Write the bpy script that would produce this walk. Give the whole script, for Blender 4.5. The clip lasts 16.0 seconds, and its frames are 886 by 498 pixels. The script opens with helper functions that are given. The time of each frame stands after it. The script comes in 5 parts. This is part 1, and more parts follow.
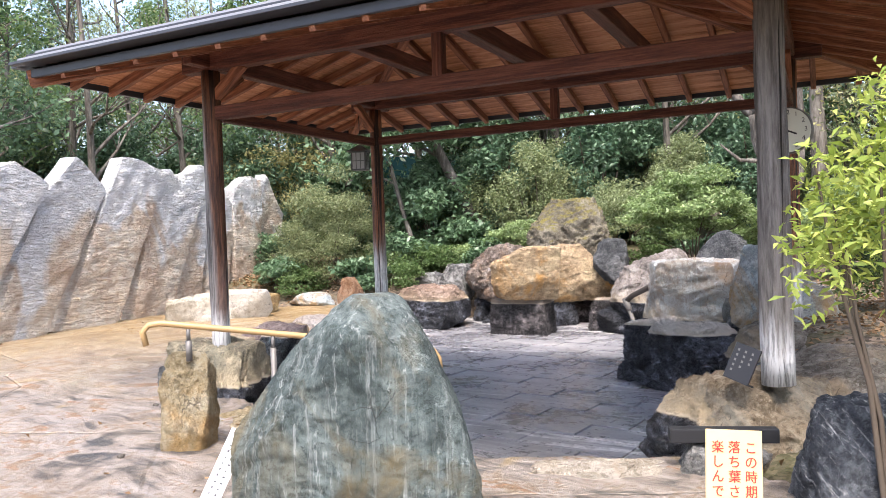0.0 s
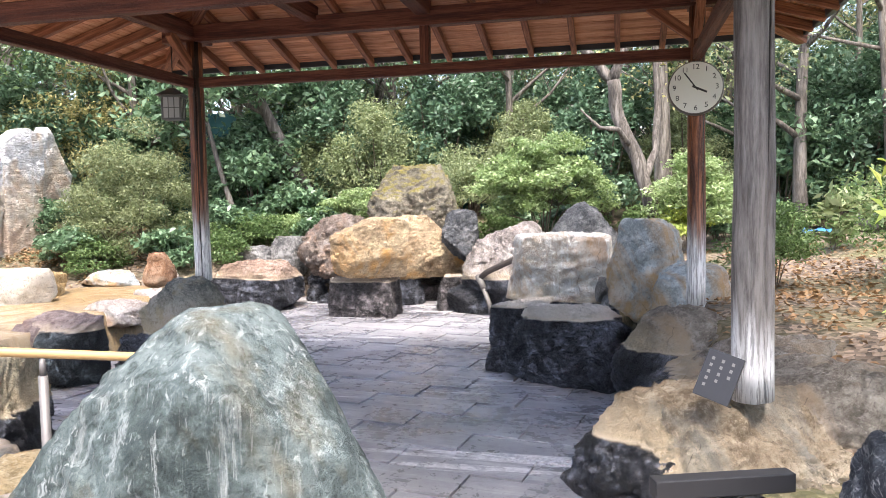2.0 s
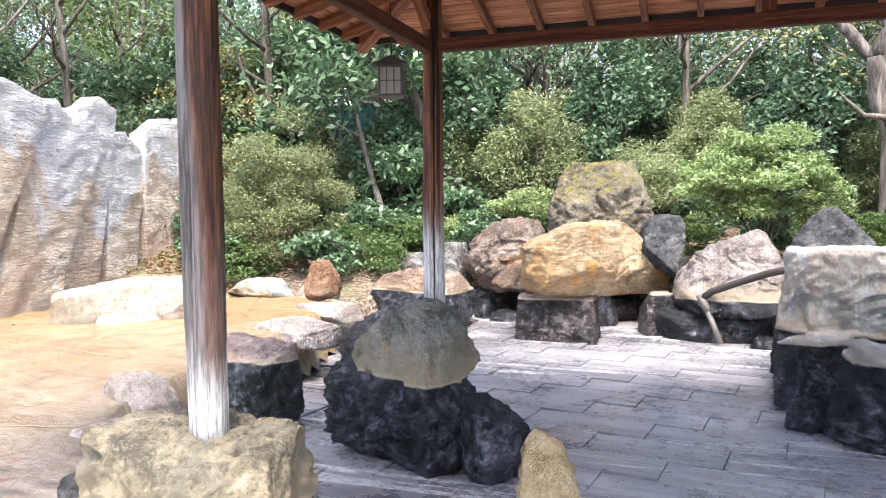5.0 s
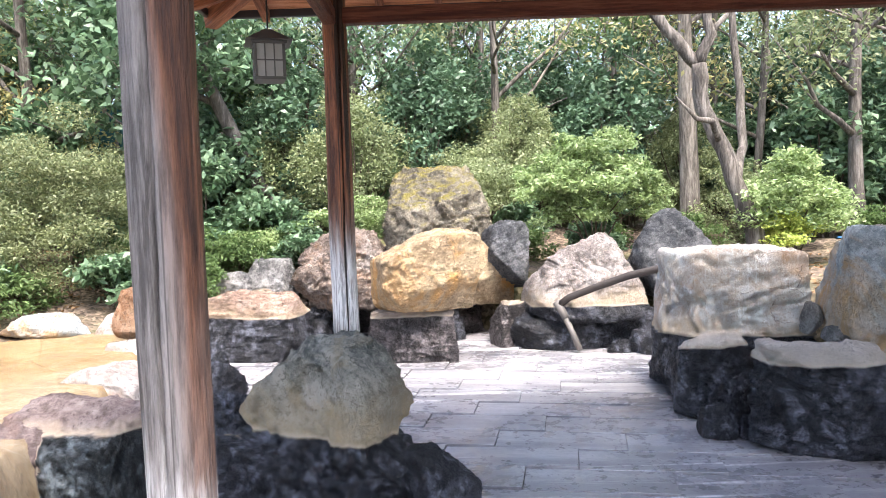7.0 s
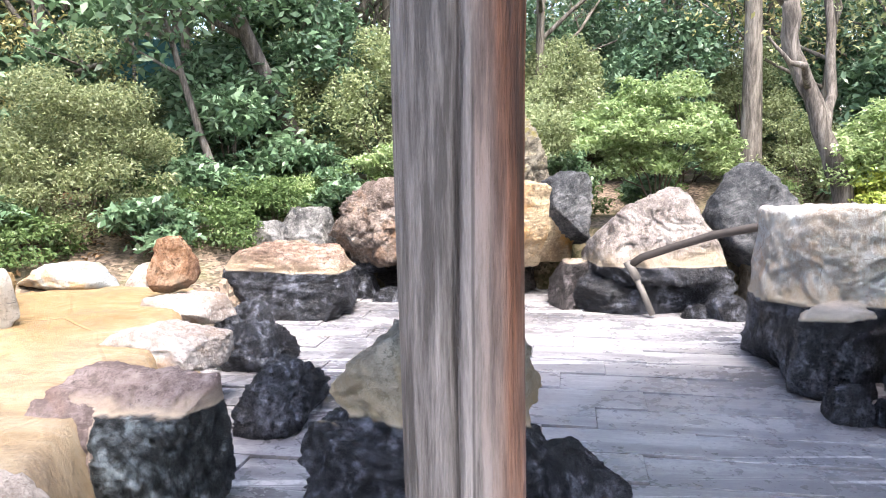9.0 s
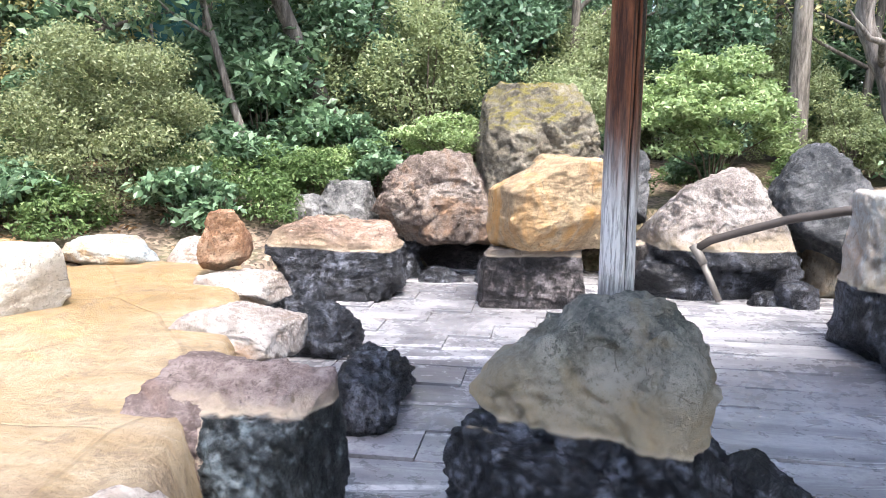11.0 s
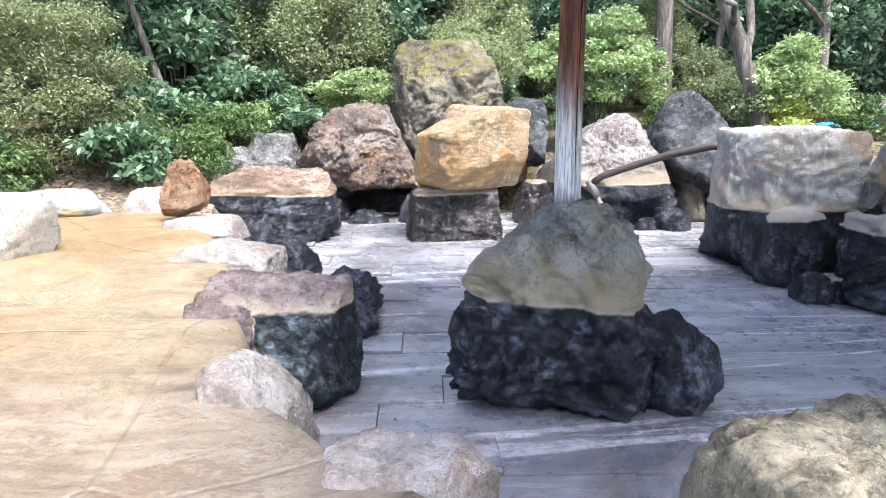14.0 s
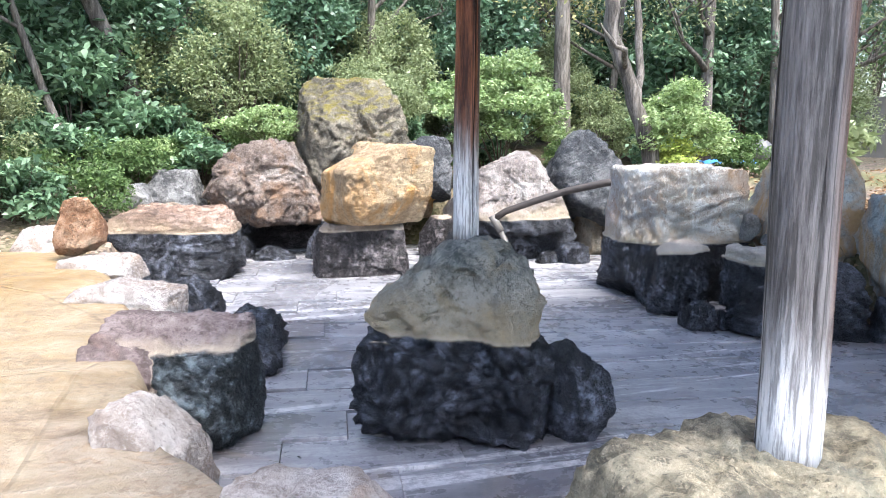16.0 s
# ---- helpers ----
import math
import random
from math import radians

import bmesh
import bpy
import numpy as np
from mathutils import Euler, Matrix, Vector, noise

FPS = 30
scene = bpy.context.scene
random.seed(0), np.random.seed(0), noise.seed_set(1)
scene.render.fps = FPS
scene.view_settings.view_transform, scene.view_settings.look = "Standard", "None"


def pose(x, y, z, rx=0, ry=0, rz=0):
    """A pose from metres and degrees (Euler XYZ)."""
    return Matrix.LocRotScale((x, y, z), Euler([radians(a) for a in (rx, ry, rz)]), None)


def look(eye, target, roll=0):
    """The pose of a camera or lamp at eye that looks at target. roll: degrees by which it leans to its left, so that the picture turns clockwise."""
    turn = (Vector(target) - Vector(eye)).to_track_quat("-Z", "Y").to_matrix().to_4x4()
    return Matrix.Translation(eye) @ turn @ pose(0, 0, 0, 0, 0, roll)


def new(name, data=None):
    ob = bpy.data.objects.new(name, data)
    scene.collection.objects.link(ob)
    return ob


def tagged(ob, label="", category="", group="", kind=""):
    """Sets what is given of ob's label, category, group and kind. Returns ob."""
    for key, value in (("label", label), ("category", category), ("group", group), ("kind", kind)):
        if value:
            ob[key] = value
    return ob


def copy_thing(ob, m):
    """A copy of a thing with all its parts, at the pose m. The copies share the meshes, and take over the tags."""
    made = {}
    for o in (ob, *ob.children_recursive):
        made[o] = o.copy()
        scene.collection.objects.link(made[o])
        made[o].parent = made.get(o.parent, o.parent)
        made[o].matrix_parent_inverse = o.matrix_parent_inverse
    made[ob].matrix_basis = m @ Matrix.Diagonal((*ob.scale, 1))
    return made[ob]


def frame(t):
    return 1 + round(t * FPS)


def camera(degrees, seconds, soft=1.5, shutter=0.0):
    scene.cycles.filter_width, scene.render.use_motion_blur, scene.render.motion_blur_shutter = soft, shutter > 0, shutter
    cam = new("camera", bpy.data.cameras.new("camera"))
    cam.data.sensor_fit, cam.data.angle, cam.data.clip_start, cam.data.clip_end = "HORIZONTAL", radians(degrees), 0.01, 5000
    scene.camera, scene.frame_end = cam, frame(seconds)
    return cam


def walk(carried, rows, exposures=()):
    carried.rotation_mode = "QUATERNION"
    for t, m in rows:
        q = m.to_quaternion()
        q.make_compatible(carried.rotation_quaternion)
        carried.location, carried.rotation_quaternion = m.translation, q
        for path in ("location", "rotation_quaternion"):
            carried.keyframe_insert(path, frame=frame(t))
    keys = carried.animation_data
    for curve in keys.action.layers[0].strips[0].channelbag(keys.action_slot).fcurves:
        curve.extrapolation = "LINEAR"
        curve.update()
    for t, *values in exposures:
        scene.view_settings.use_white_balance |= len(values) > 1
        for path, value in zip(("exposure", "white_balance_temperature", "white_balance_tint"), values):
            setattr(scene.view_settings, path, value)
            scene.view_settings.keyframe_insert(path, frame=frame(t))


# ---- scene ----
cam = camera(60.9, 16.0, soft=0.8)
METRES, EYE, TILT, LEAN, TURN = 9.3, 1.42, 0.0, 0.0, 0.0
ROWS = [
    (0.0, 0.0, 0.0, 0.0, -0.05, -1.32, 1.98),
    (0.5, -0.0146, 0.0487, -0.0011, -3.93, -1.42, 1.45),
    (1.0, -0.0159, 0.0949, -0.0044, -9.41, -2.41, 1.9),
    (1.5, -0.0188, 0.1357, -0.0044, -13.29, -3.74, 1.91),
    (2.0, -0.0288, 0.1737, -0.001, -13.98, -3.98, 1.13),
    (2.5, -0.0407, 0.2162, -0.0007, -10.13, -3.89, 0.87),
    (3.0, -0.063, 0.254, -0.0027, -6.24, -4.02, 1.25),
    (3.5, -0.0882, 0.2934, -0.0021, -7.06, -4.57, 1.61),
    (4.0, -0.1133, 0.3363, -0.0011, -6.85, -4.19, 1.17),
    (6.5, -0.2423, 0.5153, -0.0006, -19.23, -2.73, 0.91),
    (7.0, -0.2538, 0.5527, -0.0015, -26.57, -3.24, 1.88),
    (7.5, -0.2602, 0.5819, 0.0003, -33.69, -4.28, 1.46),
    (8.0, -0.2566, 0.6074, 0.001, -36.06, -4.4, 0.29),
    (8.5, -0.2664, 0.6341, -0.0003, -33.29, -5.51, 0.3),
    (9.0, -0.2818, 0.6676, -0.0049, -26.51, -6.94, 0.57),
    (11.5, -0.359, 0.7559, -0.0093, -28.92, -9.6, -1.67),
    (12.0, -0.3861, 0.7522, -0.013, -34.02, -11.67, -0.48),
    (12.5, -0.4056, 0.7389, -0.0124, -33.32, -12.4, -0.16),
    (13.0, -0.4202, 0.7115, -0.0143, -31.14, -13.13, -0.77),
    (13.5, -0.4391, 0.7023, -0.0127, -33.26, -13.37, -0.02),
    (14.0, -0.4546, 0.6977, -0.0113, -37.64, -12.01, 0.16),
    (14.5, -0.4572, 0.6897, -0.01, -41.28, -10.93, -0.1),
    (15.0, -0.4571, 0.685, -0.0097, -43.68, -10.48, -0.31),
    (15.5, -0.4569, 0.6853, -0.0091, -44.66, -10.08, -0.44),
    (16.0, -0.457, 0.6845, -0.0079, -44.35, -9.4, -0.32),
]
EXPOSURE = [(0.0, 2.02, 6450, 14), (1.5, 2.26, 6450, 14), (2.5, 2.45, 6450, 14), (4.5, 2.46, 6450, 14), (9.0, 2.66, 6450, 14), (12.0, 2.45, 6100, 11), (16.0, 2.48, 5950, 10)]
walk(cam, [(t, pose(0, 0, EYE, TILT, LEAN, TURN) @ pose(METRES * x, METRES * y, METRES * z, 90 + pitch, roll, yaw)) for t, x, y, z, yaw, pitch, roll in ROWS], EXPOSURE)

# ---- world, sun, exposure ----
SUN_DIR = Vector((-0.05, -0.46, 0.9)).normalized()
world = bpy.data.worlds.new("world")
scene.world = world
world.use_nodes = True
wn = world.node_tree.nodes
sky = wn.new("ShaderNodeTexSky")
sky.sky_type, sky.sun_disc = "NISHITA", False
sky.sun_elevation = math.asin(SUN_DIR.z)
sky.sun_rotation = math.atan2(SUN_DIR.x, SUN_DIR.y)
sky.air_density, sky.dust_density, sky.ozone_density = 1.0, 3.5, 1.0
wn["Background"].inputs["Strength"].default_value = 0.15
world.node_tree.links.new(sky.outputs[0], wn["Background"].inputs["Color"])
sun_data = bpy.data.lights.new("sun", "SUN")
sun_data.energy, sun_data.angle, sun_data.color = 1.5, radians(20), (1.0, 0.95, 0.88)
sun = new("sun", sun_data)
sun.matrix_world = look(SUN_DIR * 40, (0, 0, 0))


# ---- materials ----
class Mat:
    """A small builder of node materials."""

    def __init__(self, name, rough=0.8, metal=0.0, spec=0.4):
        self.m = bpy.data.materials.new(name)
        self.m.use_nodes = True
        self.t = self.m.node_tree
        self.b = self.t.nodes["Principled BSDF"]
        self.b.inputs["Roughness"].default_value = rough
        self.b.inputs["Metallic"].default_value = metal
        self.b.inputs["Specular IOR Level"].default_value = spec

    def n(self, kind, **sets):
        node = self.t.nodes.new("ShaderNode" + kind)
        for k, v in sets.items():
            if k in node.inputs:
                node.inputs[k].default_value = v
        return node

    def link(self, a, b):
        self.t.links.new(a, b)

    def coords(self, scale=(1, 1, 1), world=False, rot=(0, 0, 0)):
        mp = self.n("Mapping")
        if world:
            src = self.n("NewGeometry").outputs["Position"]
        else:
            src = self.n("TexCoord").outputs["Object"]
        self.link(src, mp.inputs["Vector"])
        mp.inputs["Rotation"].default_value = rot
        st = self.n("Mapping")
        self.link(mp.outputs["Vector"], st.inputs["Vector"])
        st.inputs["Scale"].default_value = scale
        return st.outputs["Vector"]

    def noise(self, vec, scale, detail=6, rough=0.6, dist=0.0):
        nz = self.n("TexNoise", Scale=scale, Detail=detail, Roughness=rough, Distortion=dist)
        self.link(vec, nz.inputs["Vector"])
        return nz.outputs["Fac"]

    def ramp(self, fac, stops):
        r = self.n("ValToRGB")
        el = r.color_ramp.elements
        while len(el) < len(stops):
            el.new(0.5)
        for e, (p, c) in zip(el, stops):
            e.position, e.color = p, (c if len(c) == 4 else (*c, 1))
        self.link(fac, r.inputs["Fac"])
        return r.outputs["Color"]

    def mix(self, fac, a, b, blend="MIX"):
        x = self.n("MixRGB")
        x.blend_type = blend
        for sock, v in ((x.inputs[0], fac), (x.inputs[1], a), (x.inputs[2], b)):
            if isinstance(v, (int, float)):
                sock.default_value = v if sock.type == "VALUE" else (v, v, v, 1)
            elif isinstance(v, tuple):
                sock.default_value = v if len(v) == 4 else (*v, 1)
            else:
                self.link(v, sock)
        return x.outputs[0]

    def math(self, op, a, b=0.0, c=0.0):
        x = self.n("Math")
        x.operation = op
        for sock, v in zip(x.inputs, (a, b, c)):
            if isinstance(v, (int, float)):
                sock.default_value = v
            else:
                self.link(v, sock)
        return x.outputs[0]

    def range(self, v, a, b, c=0.0, d=1.0):
        x = self.n("MapRange")
        self.link(v, x.inputs[0])
        for i, q in zip((1, 2, 3, 4), (a, b, c, d)):
            x.inputs[i].default_value = q
        return x.outputs[0]

    def bump(self, h, strength=0.5, dist=0.02, after=None):
        x = self.n("Bump", Strength=strength, Distance=dist)
        self.link(h, x.inputs["Height"])
        if after is not None:
            self.link(after, x.inputs["Normal"])
        self.link(x.outputs[0], self.b.inputs["Normal"])
        return x.outputs[0]

    def done(self, color=None, rough=None):
        if color is not None:
            self.link(color, self.b.inputs["Base Color"])
        if rough is not None:
            self.link(rough, self.b.inputs["Roughness"])
        return self.m


WATER = 0.095


def rock_mat(name, dark, mid, light, stain=None, stain_at=0.62, strata=0.0, tilt=(0, 0, 0), water=False, crust=(0.62, 0.50, 0.33), vein=None, scale=1.0, lichen=None, low=(0.03, 0.032, 0.038), side=None, band=0.22, line_z=0.0):
    k = Mat(name, 0.85, 0, 0.35)
    v = k.coords()
    big, fine, grain = k.noise(v, 1.6 * scale, 5, 0.55, 0.4), k.noise(v, 9 * scale, 8, 0.7), k.noise(v, 55, 6, 0.75)
    base = k.mix(0.45, big, fine)
    col = k.ramp(base, [(0.42, dark), (0.5, mid), (0.585, light)])
    pits = k.noise(v, 20, 8, 0.8)
    heights = k.math('ADD', k.range(fine, 0.3, 0.7), k.math('ADD', k.math('MULTIPLY', k.range(pits, 0.35, 0.65), 0.45), k.math('MULTIPLY', k.range(grain, 0.35, 0.65), 0.16)))
    col = k.mix(k.range(k.mix(0.35, pits, grain), 0.52, 0.575, 0, 0.7), col, tuple(c * 0.7 for c in dark))
    col = k.mix(k.range(k.mix(0.35, pits, grain), 0.48, 0.42, 0, 0.6), col, light)
    if strata:
        sv = k.coords((1, 1, 7), rot=tilt)
        bands = k.noise(sv, 2.2, 7, 0.68, 0.5)
        col = k.mix(k.range(bands, 0.5, 0.62, 0, strata), col, k.mix(0.5, dark, (0.02, 0.02, 0.02)))
        heights = k.math('ADD', heights, k.math('MULTIPLY', k.range(bands, 0.35, 0.65), 0.7))
    if vein:
        vv = k.coords((7, 7, 0.8), rot=tilt)
        streak = k.noise(vv, 1.7, 8, 0.72, 1.1)
        hair = k.noise(k.coords((26, 26, 0.9), rot=tilt), 1.3, 7, 0.75, 0.6)
        col = k.mix(k.range(hair, 0.44, 0.36, 0, 0.6), col, dark)
        col = k.mix(k.range(streak, 0.57, 0.66, 0, 0.6), col, vein)
        col = k.mix(k.range(hair, 0.56, 0.64, 0, 0.75), col, vein)
        heights = k.math('ADD', heights, k.math('MULTIPLY', k.range(hair, 0.35, 0.65), 0.5))
        streak2 = k.noise(k.coords((3.2, 3.2, 0.35), rot=tilt), 1.3, 6, 0.65, 0.8)
        col = k.mix(k.range(streak2, 0.5, 0.7, 0, 0.7), col, dark)
    if stain:
        spot = k.noise(v, 1.1 * scale, 5, 0.65, 1.0)
        col = k.mix(k.range(spot, stain_at - 0.1, stain_at + 0.05, 0, 0.85), col, stain)
    if lichen:
        up = k.n("SeparateXYZ")
        k.link(k.n("NewGeometry").outputs["Normal"], up.inputs[0])
        lf = k.math("MULTIPLY", k.range(up.outputs[2], 0.35, 0.8), k.range(k.noise(v, 4, 7, 0.7), 0.42, 0.55))
        col = k.mix(lf, col, lichen)
    cracks = k.n("TexVoronoi", Scale=2.6 * scale, Randomness=1.0)
    cracks.feature = "DISTANCE_TO_EDGE"
    k.link(k.mix(0.10, v, k.n("TexNoise", Scale=7.0, Detail=8).outputs["Color"]), cracks.inputs["Vector"])
    cr = k.range(cracks.outputs["Distance"], 0.0, 0.008)
    crm = k.range(k.noise(v, 3.1, 4), 0.54, 0.58)
    crack = k.math("SUBTRACT", 1.0, k.math("MULTIPLY", k.math("SUBTRACT", 1.0, cr), crm))
    col = k.mix(k.math("MULTIPLY", k.math("SUBTRACT", 1.0, crack), 0.7), col, (0.03, 0.028, 0.025))
    rough = None
    if water:
        pos = k.n("SeparateXYZ")
        k.link(k.n("NewGeometry").outputs["Position"], pos.inputs[0])
        wob = k.math("MULTIPLY_ADD", k.math("SUBTRACT", k.noise(k.coords(world=True), 3.0, 4), 0.5), 0.05, k.math("SUBTRACT", pos.outputs[2], line_z))
        if side:
            reach = k.math("SUBTRACT", k.math("MULTIPLY_ADD", pos.outputs[0], side[0], k.math("MULTIPLY", pos.outputs[1], side[1])), side[2])
            reach = k.math("MULTIPLY_ADD", k.math("SUBTRACT", k.noise(v, 4, 5), 0.5), 0.5, reach)
            wob = k.math("ADD", wob, k.range(reach, -0.06, 0.06, 0.5, 0.0))
        zone = k.mix(k.range(k.math("MULTIPLY_ADD", k.math("SUBTRACT", big, 0.5), 0.5, wob), WATER, WATER + band, 0.8, 0.0), col, k.mix(k.range(fine, 0.35, 0.65), crust, k.mix(0.5, crust, mid)))
        # The palest stops paint bluish glints, along with mineral dust, into the black
        black = k.ramp(k.mix(0.25, k.mix(0.5, fine, pits), big), [(0.44, tuple(c * 0.35 for c in low)), (0.5, tuple(c * 1.1 for c in low)), (0.54, tuple(c * 4.0 for c in low)), (0.59, tuple(c * 9.0 for c in low))])
        col = k.mix(k.range(wob, WATER - 0.012, WATER + 0.006, 1, 0), zone, black)
        line = k.math("MULTIPLY", k.range(wob, WATER - 0.006, WATER + 0.004), k.range(wob, WATER + 0.006, WATER + 0.03, 1, 0))
        col = k.mix(k.math("MULTIPLY", line, 0.6), col, (0.7, 0.6, 0.45))
        rough = k.range(wob, WATER - 0.01, WATER + 0.02, 0.3, 0.88)
    h = k.math("ADD", k.math("MULTIPLY", heights, 1.0), k.math("MULTIPLY", crack, 0.3))
    first = k.bump(h, 1.0, 0.085)
    k.bump(k.range(k.noise(v, 90, 5, 0.7), 0.3, 0.7), 0.8, 0.011, first)
    return k.done(col, rough)


GREY = rock_mat("grey_rock", (0.10, 0.10, 0.10), (0.24, 0.235, 0.22), (0.45, 0.44, 0.42))
ROCK_POST = rock_mat("green_grey_rock", (0.12, 0.135, 0.125), (0.28, 0.285, 0.25), (0.50, 0.48, 0.41), stain=(0.46, 0.37, 0.22), stain_at=0.6, water=True, crust=(0.66, 0.51, 0.30), band=0.42)
ROCK_DARK = rock_mat("dark_pool_rock", (0.05, 0.052, 0.056), (0.13, 0.135, 0.145), (0.27, 0.275, 0.285), water=True, crust=(0.3, 0.27, 0.23))
ROCK_PALE = rock_mat("pale_crusted_rock", (0.38, 0.31, 0.26), (0.55, 0.49, 0.44), (0.76, 0.71, 0.66), stain=(0.48, 0.32, 0.20), stain_at=0.6)
ROCK_BROWN = rock_mat("purple_brown_rock", (0.17, 0.125, 0.115), (0.30, 0.235, 0.22), (0.46, 0.38, 0.35), stain=(0.33, 0.2, 0.15), water=True, crust=(0.66, 0.54, 0.42), side=(1, 0.25, -0.05), band=0.06, line_z=-0.045, low=(0.035, 0.042, 0.045))
ROCK_RED = rock_mat("rust_red_rock", (0.22, 0.11, 0.06), (0.40, 0.22, 0.12), (0.58, 0.40, 0.27), stain=(0.3, 0.27, 0.2), stain_at=0.64)
ROCK_REDFLAT = rock_mat("red_brown_slab_rock", (0.18, 0.12, 0.09), (0.38, 0.25, 0.18), (0.6, 0.45, 0.36), water=True, strata=0.5, crust=(0.6, 0.47, 0.32))
ROCK_GOLD = rock_mat("ochre_gold_rock", (0.38, 0.265, 0.155), (0.57, 0.42, 0.26), (0.72, 0.57, 0.36), stain=(0.72, 0.37, 0.10), stain_at=0.6, water=False, strata=0.25)
ROCK_GOLDFLAT = rock_mat("ochre_flat_rock", (0.32, 0.2, 0.08), (0.48, 0.33, 0.15), (0.64, 0.5, 0.28))
ROCK_BLOCK = rock_mat("mauve_grey_rock", (0.10, 0.085, 0.08), (0.2, 0.175, 0.165), (0.34, 0.30, 0.28), water=True, strata=0.4, crust=(0.55, 0.44, 0.34), low=(0.045, 0.04, 0.04))
ROCK_MOSS = rock_mat("mossy_brown_rock", (0.13, 0.115, 0.085), (0.25, 0.22, 0.165), (0.40, 0.36, 0.28), lichen=(0.26, 0.22, 0.05))
ROCK_PINK = rock_mat("pink_grey_rock", (0.22, 0.19, 0.17), (0.40, 0.35, 0.32), (0.60, 0.56, 0.52), vein=(0.55, 0.45, 0.36), water=True)
ROCK_SLATE = rock_mat("dark_slate_rock", (0.055, 0.06, 0.065), (0.12, 0.125, 0.13), (0.25, 0.25, 0.25), strata=0.6, tilt=(0.5, 0.3, 0))
ROCK_WHITE = rock_mat("streaked_white_rock", (0.50, 0.43, 0.35), (0.60, 0.59, 0.56), (0.76, 0.79, 0.79), vein=(0.80, 0.83, 0.83), stain=(0.58, 0.38, 0.22), stain_at=0.62, water=True)
ROCK_BLUE = rock_mat("blue_green_rock", (0.33, 0.38, 0.39), (0.56, 0.62, 0.62), (0.76, 0.81, 0.80), stain=(0.60, 0.38, 0.16), stain_at=0.53)
ROCK_LEDGE = rock_mat("layered_black_rock", (0.40, 0.34, 0.28), (0.62, 0.55, 0.47), (0.80, 0.74, 0.66), water=True, strata=0.3, crust=(0.74, 0.66, 0.54))
ROCK_TAN = rock_mat("tan_boulder_rock", (0.20, 0.15, 0.095), (0.36, 0.285, 0.19), (0.52, 0.43, 0.31), stain=(0.25, 0.25, 0.22), stain_at=0.58)
ROCK_FRONT = rock_mat("tan_cracked_rock", (0.2, 0.15, 0.095), (0.37, 0.29, 0.195), (0.53, 0.45, 0.33), stain=(0.26, 0.26, 0.23), stain_at=0.56, water=True, side=(-1, 0.54, 0.95))
ROCK_FOOT = rock_mat("grey_tan_rock", (0.17, 0.155, 0.115), (0.43, 0.375, 0.26), (0.68, 0.59, 0.42), stain=(0.2, 0.22, 0.19), stain_at=0.58, water=True)
ROCK_UMBER = rock_mat("umber_brown_rock", (0.14, 0.105, 0.085), (0.29, 0.225, 0.18), (0.46, 0.40, 0.35), stain=(0.40, 0.24, 0.14), stain_at=0.6, strata=0.25, tilt=(0.4, 0.3, 0))
ROCK_BANK = rock_mat("grey_brown_bank_rock", (0.16, 0.14, 0.115), (0.30, 0.27, 0.225), (0.47, 0.43, 0.38), stain=(0.42, 0.31, 0.2), stain_at=0.58, water=True, side=(-1, 0.54, 0.6))
ROCK_KERB = rock_mat("pale_kerb_stone", (0.34, 0.29, 0.22), (0.52, 0.46, 0.37), (0.68, 0.63, 0.55), stain=(0.46, 0.32, 0.19), strata=0.2)
ROCK_GREEN = rock_mat("green_schist", (0.055, 0.075, 0.072), (0.15, 0.19, 0.182), (0.25, 0.30, 0.285), vein=(0.52, 0.56, 0.54), stain=(0.24, 0.19, 0.10), stain_at=0.6)
ROCK_VEIN = rock_mat("veined_blue_black_rock", (0.045, 0.05, 0.06), (0.10, 0.11, 0.125), (0.22, 0.23, 0.24), vein=(0.62, 0.62, 0.6), tilt=(0.9, 0.4, 0.2))
ROCK_OCHRE = rock_mat("ochre_pillar_rock", (0.22, 0.17, 0.09), (0.40, 0.32, 0.19), (0.52, 0.46, 0.34), stain=(0.42, 0.26, 0.10), stain_at=0.58)
ROCK_STEP = rock_mat("ochre_step_rock", (0.22, 0.17, 0.09), (0.40, 0.32, 0.19), (0.52, 0.46, 0.34), stain=(0.42, 0.26, 0.10), stain_at=0.58, water=True)


